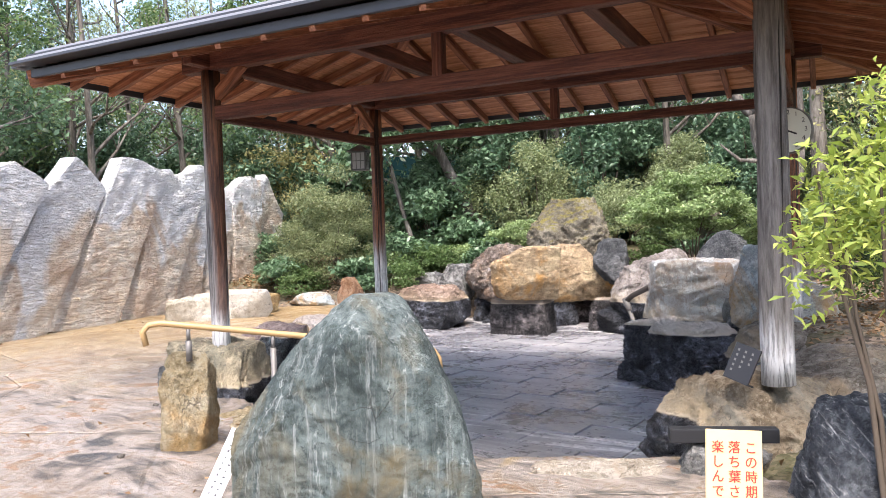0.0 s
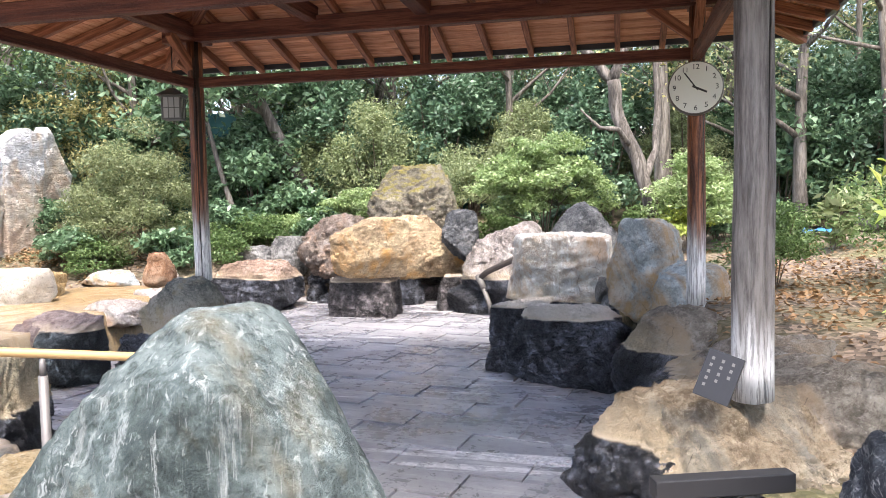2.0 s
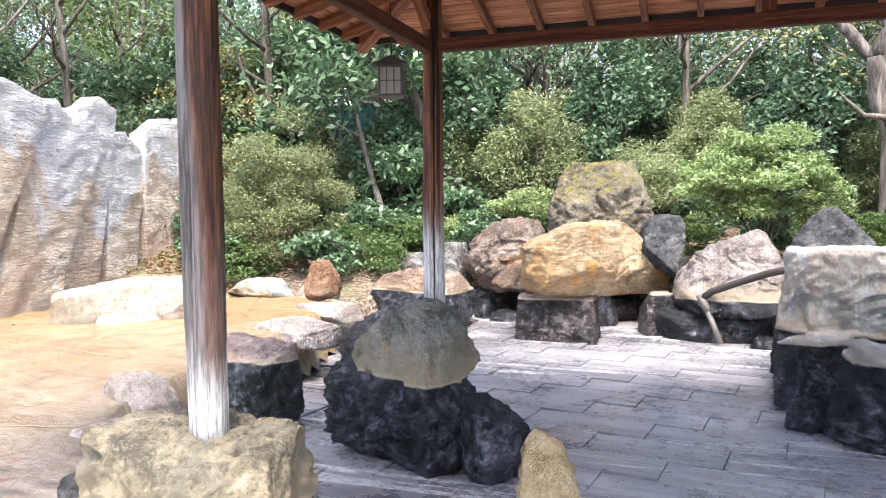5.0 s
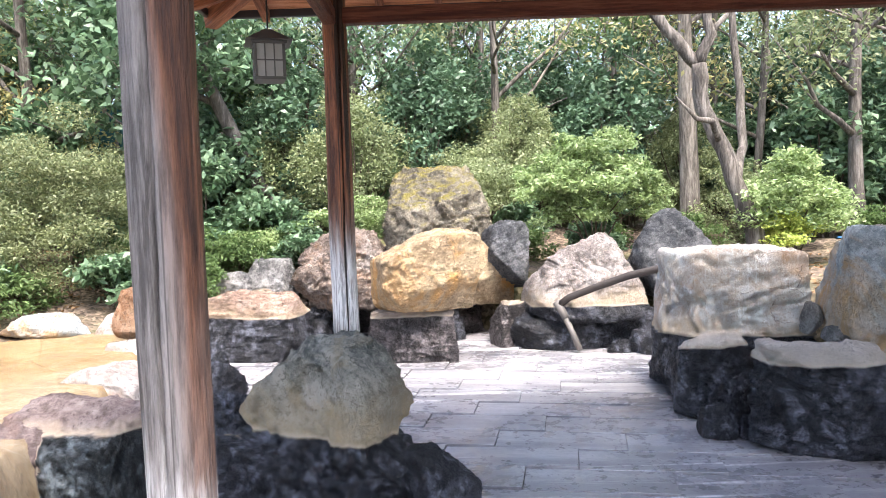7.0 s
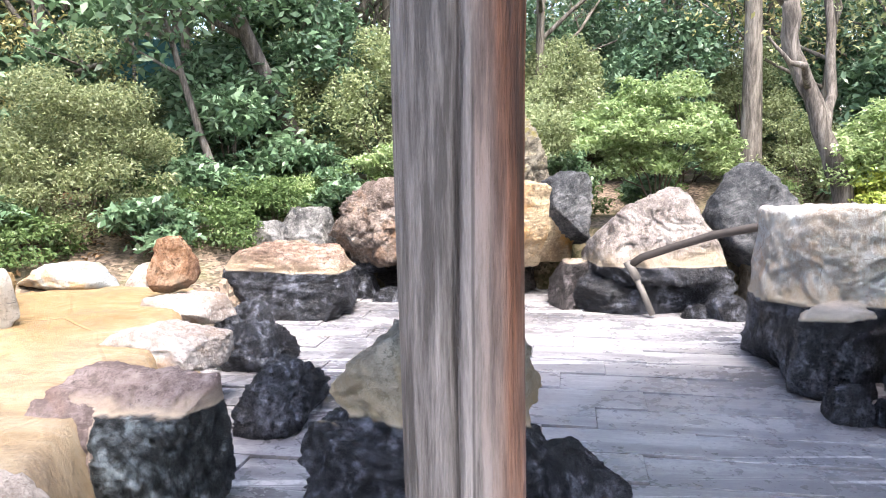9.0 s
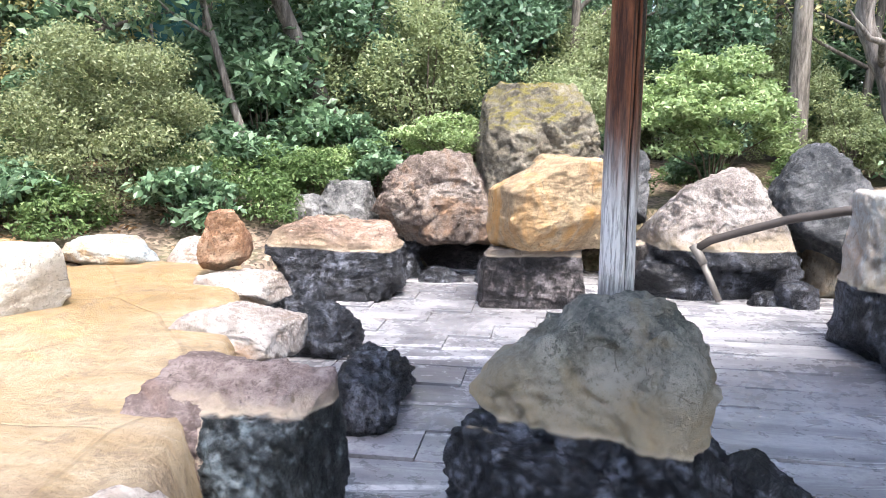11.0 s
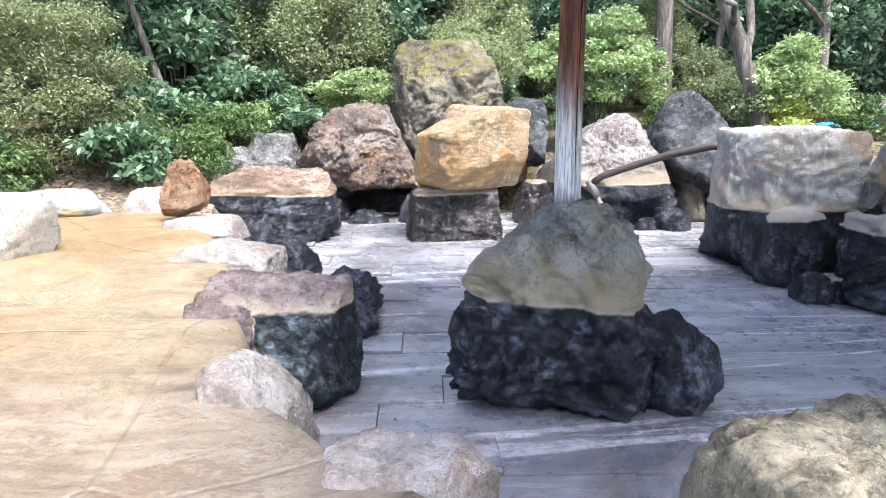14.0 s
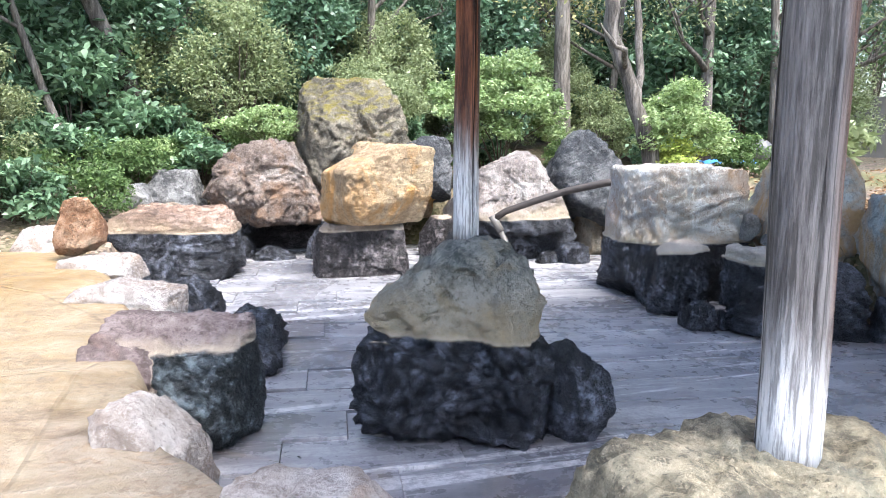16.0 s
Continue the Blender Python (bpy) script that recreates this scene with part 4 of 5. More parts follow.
rock("pool_stone", "small black stones below the pipe", 3.75, 12.55, -0.64, -0.32, 0.34, 0.3, -10, ROCK_DARK, 174, 9, 8, 0.3)
rock("streaked_rock", "large flat-topped white streaked rock, black below the waterline", 3.48, 10.55, -0.64, 0.94, 1.51, 0.94, -35, ROCK_WHITE, 40, 34, 0, 0.16, [(-0.9, -0.4, 0.2, 1.0)], 0.035, 6, crust=0.035, chips=5)
rock("ledge_rock", "black rock with a pale flat crusted top", 2.83, 10.18, -0.64, 0.16, 0.68, 0.74, -38, ROCK_LEDGE, 41, 26, 2, 0.1, crust=0.02, chips=7, level=6)
rock("ledge_rock", "layered black rock with a pale flat top", 2.97, 9.04, -0.64, 0.25, 1.26, 0.78, -50, ROCK_LEDGE, 42, 26, 2, 0.05, level=6, layer=0.034, crust=0.03, chips=7)
rock("pool_stone", "black step rock before the layered ledge", 2.74, 8.99, -0.64, -0.04, 1.01, 0.5, -50, ROCK_DARK, 142, 14, 6, 0.1, level=6, layer=0.034)
rock("pool_stone", "small angular dark stone on the bath floor", 2.37, 9.63, -0.64, -0.29, 0.35, 0.36, -40, ROCK_DARK, 43, 14, 8, 0.5)
rock("pool_stone", "smaller angular dark stone on the bath floor", 2.51, 9.47, -0.64, -0.37, 0.14, 0.24, -36, ROCK_DARK, 44, 14, 8, 0.5)
rock("streaked_boulder", "rounded blue-green boulder with orange stains", 4.02, 9.36, -0.15, 1.13, 0.9, 1.11, -36, ROCK_BLUE, 45, 7, 8, 0.3, level=6)
rock("bank_rock", "tan and blue rock of the bath's bank", 3.98, 8.3, -0.64, 0.72, 0.95, 1.1, -36, ROCK_BLUE, 46, 9, 8, 0.4)
rock("pool_stone", "dark upright stone against the bank", 3.25, 8.29, -0.64, -0.16, 0.26, 0.28, -36, ROCK_DARK, 47, 11, 8, 0.35)
rock("wedge_stone", "rounded wedge stone between boulders", 3.69, 9.77, 0.13, 0.43, 0.2, 0.26, -36, GREY, 48, 7, 8, 0.3)
rock("wedge_stone", "flat wedge stone between boulders", 3.66, 9.46, 0.1, 0.26, 0.28, 0.3, -36, GREY, 49, 10, 8, 0.4)
rock("bank_rock", "grey-brown rock of the bank carrying a post", 3.5, 7.4, -0.64, 0.46, 1.6, 1.5, -20, ROCK_BANK, 50, 10, 8, 0.4, level=6)
rock("bank_rock", "grey-brown rock of the bath's bank", 3.2, 6.4, -0.64, 0.38, 1.6, 1.5, -20, ROCK_BANK, 51, 10, 8, 0.35, level=6)
rock("bank_rock", "broad flat grey-brown bank rock beside a grey post", 3.15, 5.45, -0.64, 0.38, 1.7, 1.5, -20, ROCK_BANK, 151, 16, 5, 0.3, level=6)
rock("post_base_boulder", "broad tan boulder with cracks under a grey post", 2.2, 5.15, -0.64, 0.4, 1.75, 1.3, -14, ROCK_FRONT, 52, 11, 6, 0.4, rough=0.045, level=6)
rock("veined_rock", "blue-black rock with white quartz veins", 2.22, 3.73, -0.2, 0.53, 1.0, 0.9, -13, ROCK_VEIN, 53, 11, 8, 0.4, level=6)
rock("green_monolith", "tall green schist slab standing before the bath", -0.45, 3.6, -0.15, 1.13, 1.22, 0.42, 0, ROCK_GREEN, 54, 34, 0, 0.0, [(-0.5, 0, 0.5, 0.55), (-0.4, -0.1, 0.58, 0.548), (0.32, -0.1, 0.51, 0.526), (0.54, 0, 0.27, 0.486), (0.67, 0, 0.17, 0.58)], 0.022, 6, chips=6)
rock("green_stone", "small green pointed stone beside the slab", -0.76, 4.69, -0.2, 0.79, 0.38, 0.45, -6, ROCK_GREEN, 55, 11, 6, 0.7)
rock("rail_pillar", "rough ochre stone pillar holding the rail's foot", -1.81, 5.22, -0.07, 0.66, 0.38, 0.36, 0, ROCK_OCHRE, 56, 13, 5, 0.05)
rock("rail_stone", "low ochre stone under the rail's end", -0.15, 5.55, -0.64, 0.16, 0.42, 0.4, 0, ROCK_STEP, 57, 9, 7, 0.3)
rock("flat_stone", "flat orange-tan stone beside the bath's edge", -1.55, 5.9, -0.3, 0.06, 1.0, 0.7, 30, ROCK_OCHRE, 157, 12, 6, 0.3)
rock("flat_stone", "low dark rim stone by a post boulder", -2.68, 7.45, -0.2, 0.22, 0.38, 0.35, 10, ROCK_SLATE, 158, 10, 8, 0.3)
rock("flat_stone", "low dark rim stone by a post boulder", -2.42, 6.9, -0.2, 0.18, 0.3, 0.28, 40, ROCK_SLATE, 159, 10, 8, 0.3)
rock("kerb_stone", "pale flat kerb stone at the bath's entry", 0.75, 4.45, -0.5, 0.04, 1.75, 0.5, -6, ROCK_KERB, 160, 16, 5, 0.1)
rock("bench_stone", "long pale cut stone on the terrace", -3.93, 13.15, -0.09, 0.54, 1.81, 0.7, 8, PALE_CUT, 58, 26, 3, 0.1, rough=0.015)
rock("bench_stone", "small pale split stone beside the long one", -3.95, 12.9, -0.05, 0.14, 0.8, 0.4, 20, PALE_CUT, 159, 20, 3, 0.3, rough=0.02)

# ---- slab wall ----
def slab(s0, s1, lean, zl, zp, zr, peak, seed, thick=0.28):
    """A split slab standing on the wall line between s0 and s1, leaning along it, with a pointed top."""
    nu, nw = 34, 64
    U, W = np.meshgrid(np.linspace(0, 1, nu), np.linspace(0, 1, nw))
    bow = 0.02 * np.sin(W * 4 + seed) + 0.012 * np.sin(W * 13 + seed * 2)
    top = np.where(U < peak, zl + (zp - zl) * U / peak, zp + (zr - zp) * (U - peak) / (1 - peak))
    top = zp + (top - zp) * 1.9 + 0.03 * np.sin(U * 9 + seed)
    S = (s0 + s1) / 2 + (s1 - s0) * (U - 0.5) * (0.74 + 0.24 * W) + 1.25 * lean * W + bow * (0.6 - U)
    Z = -0.2 + (top + 0.2) * W
    pts_ = np.stack([S.ravel(), np.zeros(S.size), Z.ravel()], 1)
    rip = np.abs(fbm(pts_ * np.array((1, 1, 2.2)), seed, 1.6, 5, 0.55))
    fine_ = fbm(pts_, seed + 2, 9.0, 3, 0.6)
    edge_ = np.minimum(np.minimum(U, 1 - U), 1 - W).ravel()
    Y = -thick / 2 - 0.016 * rip - 0.007 * fine_ + 0.008 * np.clip(0.03 - edge_, 0, 1) / 0.03
    front = np.stack([pts_[:, 0], Y, pts_[:, 2]], 1)
    back = np.stack([pts_[:, 0], np.full(S.size, thick / 2), pts_[:, 2]], 1)
    vs_ = np.concatenate([front, back, front, back])
    n_ = nu * nw
    fs_ = []
    for j_ in range(nw - 1):
        for i_ in range(nu - 1):
            a_ = j_ * nu + i_
            fs_.append((a_, a_ + 1, a_ + nu + 1, a_ + nu))
            fs_.append((n_ + a_, n_ + a_ + nu, n_ + a_ + nu + 1, n_ + a_ + 1))
        for a_ in (j_ * nu, j_ * nu + nu - 1):
            fs_.append((2 * n_ + a_, 2 * n_ + a_ + nu, 3 * n_ + a_ + nu, 3 * n_ + a_))
    for i_ in range(nu - 1):
        a_ = (nw - 1) * nu + i_
        fs_.append((2 * n_ + a_, 2 * n_ + a_ + 1, 3 * n_ + a_ + 1, 3 * n_ + a_))
    ob = mesh_ob("granite_slab", vs_, fs_, GRANITE)
    ob.matrix_basis = pose(-6.7, 10.3, 0, 0, 0, 73.3) @ pose((s0 + s1) / 2, 0.07 * math.sin(seed * 2.3), 0, 0, 0, -3 + 4 * math.sin(seed)) @ pose(-(s0 + s1) / 2, 0, 0)
    return tagged(ob, "tall split granite slab leaning on its neighbour", "stone slab", "granite slabs")


for q in ((-3.1, -1.55, 1.2, 2.4, 2.6, 2.45, 0.5), (-1.55, -0.02, 1.2, 2.45, 2.7, 2.5, 0.6), (0.0, 1.42, 1.15, 2.5, 2.85, 2.6, 0.5), (1.46, 3.03, 1.1, 2.6, 2.95, 2.85, 0.25), (3.08, 4.47, 0.85, 2.75, 2.82, 2.5, 0.3), (4.5, 5.45, 0.5, 2.85, 2.95, 2.9, 0.5), (5.5, 6.5, 0.3, 2.45, 2.55, 2.3, 0.4), (6.55, 7.68, 0.15, 2.7, 2.85, 2.8, 0.6), (7.72, 8.75, 0.22, 2.65, 2.95, 2.45, 0.3)):
    slab(*q, seed=int(q[0] * 10) + 90)

# ---- handrail ----
rail = root("handrail", pose(0, 0, 0), "ochre plastic handrail on three steel posts", "handrail")
RA, RB = Vector((-2.05, 5.03, 0.89)), Vector((-0.05, 5.56, 0.56))
rd = (RB - RA).normalized()
rp = [RA + rd * 0.04 + Vector((0, 0, -0.16)), RA + rd * 0.02 + Vector((0, 0, -0.07)), RA + rd * 0.06 + Vector((0, 0, -0.02)), RA + rd * 0.14]
rp += [RA.lerp(RB, t) for t in (0.2, 0.4, 0.6, 0.8)]
rp += [RB - rd * 0.12, RB - rd * 0.05 + Vector((0, 0, -0.02)), RB - rd * 0.01 + Vector((0, 0, -0.07)), RB + Vector((0, 0, -0.15))]
vs, fs = tube(rp, [0.021] * len(rp), 14)
mesh_ob("rail", vs, fs, RAIL, rail)
for t, z0 in ((0.15, 0.60), (0.42, -0.56), (0.96, 0.10)):
    p = RA.lerp(RB, t)
    vs, fs = tube([(p.x, p.y, z0), (p.x, p.y, p.z - 0.1)], [0.021, 0.021], 14)
    mesh_ob("rail_post", vs, fs, STEEL, rail)
    vs, fs = tube([(p.x, p.y, p.z - 0.1), (p.x, p.y, p.z - 0.02)], [0.014, 0.014], 12)
    mesh_ob("rail_bracket", vs, fs, STEEL, rail)


# ---- leaves and trees ----
def leaf_mesh(name, centres, size, seed, mat, parent, spread=0.35, aspect=0.45, up=0.6, curl=0.15):
    """Leaves as folded lozenges about given centres: centres (n, 3), each leaf with its own turn."""
    rng = np.random.RandomState(seed)
    n = len(centres)
    s = size * rng.uniform(0.6, 1.3, n)
    nrm = rng.normal(size=(n, 3)) * spread
    nrm[:, 2] += up
    nrm += rng.normal(size=(n, 3)) * 0.25
    nrm /= np.linalg.norm(nrm, axis=1)[:, None]
    a = rng.normal(size=(n, 3))
    a -= nrm * (a * nrm).sum(1)[:, None]
    a /= np.linalg.norm(a, axis=1)[:, None]
    b = np.cross(nrm, a)
    A, B, Nn = a * s[:, None] * 0.5, b * s[:, None] * 0.5 * aspect, nrm * s[:, None] * curl
    vv = np.stack([centres - A, centres - B + Nn, centres + A, centres + B + Nn], 1).reshape(-1, 3)
    me = bpy.data.meshes.new(name)
    me.vertices.add(4 * n)
    me.vertices.foreach_set("co", vv.ravel())
    me.loops.add(4 * n)
    me.loops.foreach_set("vertex_index", np.arange(4 * n, dtype=np.int32))
    me.polygons.add(n)
    me.polygons.foreach_set("loop_start", np.arange(0, 4 * n, 4, dtype=np.int32))
    me.update()
    me.validate()
    me.materials.append(mat)
    ob = new(name, me)
    if parent:
        ob.parent = parent
    return ob


def cloud(rng, n, blobs, shell=0.55):
    """Points spread through a set of ellipsoids (x, y, z, rx, ry, rz), mostly near their skins."""
    w = np.array([b[3] * b[4] * b[5] for b in blobs]) ** 0.7
    pick = rng.choice(len(blobs), n, p=w / w.sum())
    B = np.array(blobs)[pick]
    d = rng.normal(size=(n, 3))
    d /= np.linalg.norm(d, axis=1)[:, None]
    r = shell + (1 - shell) * rng.rand(n) ** 0.5
    r *= 1 + 0.16 * rng.normal(size=n)
    return B[:, :3] + d * B[:, 3:] * r[:, None]


def limbs(base, height, radius, seed, forks=7, lean=(0.0, 0.0), spread=0.9, start=0.35, twigs=0):
    """Trunk and limbs as one tapered branching mesh; also gives the limb ends."""
    rnd = random.Random(seed)
    geo, ends = [], []
    n = 9
    trunk = []
    x = y = 0.0
    for i in range(n + 1):
        t = i / n
        x = lean[0] * t + 0.05 * height * 0.3 * math.sin(seed + t * 4.0)
        y = lean[1] * t + 0.05 * height * 0.3 * math.cos(seed * 1.7 + t * 3.3)
        trunk.append(Vector(base) + Vector((x, y, height * t)))
    geo.append(tube(trunk, [radius * (1.25 if i == 0 else 1.0) * (1 - 0.8 * i / n) for i in range(n + 1)], 9, 0.1, seed))
    for f in range(forks):
        t = start + (1 - start) * (f + rnd.random() * 0.6) / forks
        k_ = min(n - 1, int(t * n))
        p = trunk[k_].lerp(trunk[k_ + 1], t * n - k_)
        ang = rnd.random() * 6.283
        ln = height * spread * (1.05 - t) * rnd.uniform(0.35, 0.6)
        d = Vector((math.cos(ang), math.sin(ang), rnd.uniform(0.25, 0.9))).normalized()
        pts_ = [p]
        for s in range(4):
            d = (d + Vector((rnd.uniform(-0.3, 0.3), rnd.uniform(-0.3, 0.3), rnd.uniform(-0.1, 0.25)))).normalized()
            pts_.append(pts_[-1] + d * ln / 4)
        r0 = radius * (1 - 0.8 * t) * 0.6
        geo.append(tube(pts_, [r0 * (1 - 0.8 * s / 4) for s in range(5)], 6, 0.1, f))
        ends.append(pts_[-1])
        for w_ in range(twigs):
            q = pts_[2 + w_ % 3]
            d2 = (d + Vector((rnd.uniform(-1, 1), rnd.uniform(-1, 1), rnd.uniform(-0.3, 0.8)))).normalized()
            tip = q + d2 * ln * rnd.uniform(0.25, 0.55)
            geo.append(tube([q, q.lerp(tip, 0.5) + Vector((0, 0, 0.02)), tip], [r0 * 0.35, r0 * 0.22, r0 * 0.08], 4, 0, 0, False))
            ends.append(tip)
    ends.append(trunk[-1])
    return join_geo(geo), ends


def tree(name, label, x, y, height, radius, seed, leaf, leaf_n, leaf_size, crown, bark=None, forks=9, lean=(0, 0), start=0.35, spread=0.9, twigs=3, category="tree", aspect=0.45, group=""):
    z = float(ground_z(x, y))
    t = root(name, pose(x, y, z), label, category, group)
    (vs, fs), ends = limbs((0, 0, -0.1), height, radius, seed, forks, lean, spread, start, twigs)
    mesh_ob("trunk", vs, fs, bark or BARK, t)
    rng = np.random.RandomState(seed)
    if leaf_n:
        blobs = []
        for e in ends:
            r = crown * rng.uniform(0.6, 1.25)
            blobs.append((e.x, e.y, e.z, r, r, r * 0.6))
        leaf_mesh("crown", cloud(rng, leaf_n, blobs, 0.25), leaf_size, seed, leaf, t, 0.5, aspect)
    return t


def bush(name, label, x, y, w, d, h, seed, leaf, leaf_n, leaf_size, z=None, clumps=26, aspect=0.45, stems=9, yaw=0, category="shrub", group="", tilt=0.6, foot=0.14):
    z = float(ground_z(x, y)) if z is None else z
    t = root(name, pose(x, y, z, 0, 0, yaw), label, category, group)
    rng = np.random.RandomState(seed)
    blobs, geo = [], []
    for i in range(clumps):
        a, r = rng.rand() * 6.283, math.sqrt(rng.rand())
        cx, cy = math.cos(a) * r * w / 2 * 0.8, math.sin(a) * r * d / 2 * 0.8
        cz = h * (foot + (0.92 - foot) * (rng.rand() ** 0.6) * (1 - 0.5 * r * r) * rng.uniform(0.8, 1.1))
        s = rng.uniform(0.55, 1.2)
        q = 5.2 / math.sqrt(clumps)
        blobs.append((cx, cy, cz, 0.2 * w * s * q, 0.2 * d * s * q, 0.11 * h * s * q))
        if i < stems:
            geo.append(tube([(cx * 0.12, cy * 0.12, -0.1), (cx * 0.35, cy * 0.35, cz * 0.4), (cx * 0.8, cy * 0.8, cz * 0.75), (cx, cy, cz)], [0.0075 * h, 0.006 * h, 0.0045 * h, 0.0025 * h], 5, 0, 0, False))
    vs, fs = join_geo(geo)
    mesh_ob("stem_tangle", vs, fs, TWIG, t)
    leaf_mesh("foliage", cloud(rng, leaf_n, blobs, 0.4), leaf_size, seed + 1, leaf, t, 0.45, aspect, tilt)
    return t


# Shrubs behind and beside the bath
bush("azalea_bush", "broad bright-green azalea over the rocks", 4.75, 14.3, 2.9, 1.9, 1.85, 101, LEAF_BRIGHT, 17000, 0.085, 0.8, 90, tilt=0.8)
bush("azalea_bush", "yellow-green azalea beside a dark trunk", 6.5, 12.2, 1.7, 1.5, 1.55, 102, LEAF_BRIGHT, 8000, 0.08, 0.7, 30, tilt=0.8)
bush("azalea_bush", "small bright-green azalea by the mossy boulder", 1.75, 16.2, 1.5, 1.1, 0.8, 103, LEAF_BRIGHT, 4500, 0.07, 0.95, 20, tilt=0.8)
bush("azalea_bush", "small green shrub on the bank by a post", 4.9, 8.3, 1.1, 1.0, 0.9, 104, LEAF_MID, 4000, 0.05, 0.5, 18)
bush("azalea_bush", "low green shrub at the foot of the rocks", 0.3, 17.2, 1.7, 1.0, 0.9, 114, LEAF_BRIGHT, 5000, 0.06, 0.45, 20)
bush("azalea_bush", "low yellow-green shrub under a forked trunk", 6.2, 12.0, 0.9, 0.8, 0.6, 115, LEAF_YELLOW, 2500, 0.06, 0.65, 14)
bush("fine_leaved_shrub", "large fine-leaved olive shrub behind the terrace", -2.45, 16.75, 3.0, 2.3, 3.15, 105, LEAF_OLIVE, 34000, 0.06, 0.0, 80, 0.4, foot=0.03)
bush("broadleaf_shrub", "dark broad-leaved evergreen shrub beside a pale trunk", -0.3, 18.2, 2.2, 1.8, 3.2, 106, LEAF_DARK, 5200, 0.17, 0.3, 40)
bush("broadleaf_shrub", "low dark broad-leaved shrub behind the rocks", -0.9, 17.3, 1.5, 1.2, 1.3, 107, LEAF_DARK, 2400, 0.15, 0.3, 20)
bush("grey_green_shrub", "grey-green twiggy shrub beside the azalea", 3.75, 16.4, 2.2, 1.6, 2.1, 108, LEAF_SAGE, 9000, 0.065, 0.8, 34)
bush("grey_green_shrub", "tall sage-green shrub behind the mossy boulder", 2.4, 18.2, 2.8, 2.0, 3.2, 109, LEAF_SAGE, 13000, 0.075, 0.7, 44)
bush("blue_shrub", "tall blue-green evergreen shrub", 5.0, 19.6, 3.0, 2.4, 4.6, 116, LEAF_BLUE, 9000, 0.14, 0.8, 44)
bush("yellow_shrub", "yellow-green shrub beside the veined rock", 1.98, 3.3, 0.95, 0.8, 2.2, 110, LEAF_YELLOW, 2600, 0.07, 0.0, 34, 0.3, stems=14, foot=0.5)
bush("yellow_shrub", "green shrub on the bank beside the path", 3.9, 4.6, 1.5, 1.5, 2.2, 120, LEAF_MID, 5000, 0.07, 0.2, 30, 0.35)
bush("thin_shrub", "thin green shrub on the litter-covered bank", 6.2, 7.4, 2.2, 2.0, 2.0, 111, LEAF_MID, 5000, 0.06, 0.45, 26)
bush("thin_shrub", "thin olive shrub on the litter-covered bank", 5.0, 6.0, 1.6, 1.4, 1.7, 112, LEAF_OLIVE, 3500, 0.06, 0.4, 20)
bush("golden_shrub", "tall golden-leaved shrub behind the slabs", -4.2, 20.8, 5.4, 3.0, 4.4, 113, LEAF_GOLD, 17000, 0.10, 0.9, 44)
bush("large_leaf_shrub", "pale large-leaved shrub on the bank", 7.3, 10.2, 0.8, 0.8, 1.0, 117, LEAF_SAGE, 160, 0.26, 0.6, 8, 0.35)

src_a = bush("ground_fern", "low mixed green undergrowth behind the rocks", -1.6, 16.6, 1.2, 0.9, 0.7, 118, LEAF_MID, 2600, 0.07, None, 16)
src_b = bush("ground_fern", "low dark undergrowth behind the rocks", 0.9, 17.6, 1.2, 1.0, 0.9, 119, LEAF_DARK, 1500, 0.12, None, 14)
for n, (x, y) in enumerate(((-0.6, 16.9), (-1.9, 17.3), (1.0, 16.9), (-1.0, 17.9), (2.0, 17.3), (3.2, 16.9), (4.4, 15.9), (5.6, 15.4), (6.8, 14.4), (7.4, 13.0), (-3.2, 18.6), (-4.0, 17.6), (0.2, 18.0), (5.2, 17.0), (7.6, 11.6), (8.4, 13.6), (6.4, 16.2), (-5.2, 19.4), (-0.9, 16.0), (-1.7, 15.9), (-3.0, 15.9), (-3.6, 16.2), (0.0, 16.7), (0.9, 16.6))):
    copy_thing((src_a, src_b)[n % 2], pose(x, y, float(ground_z(x, y)) - 0.05, 0, 0, 57 * n))

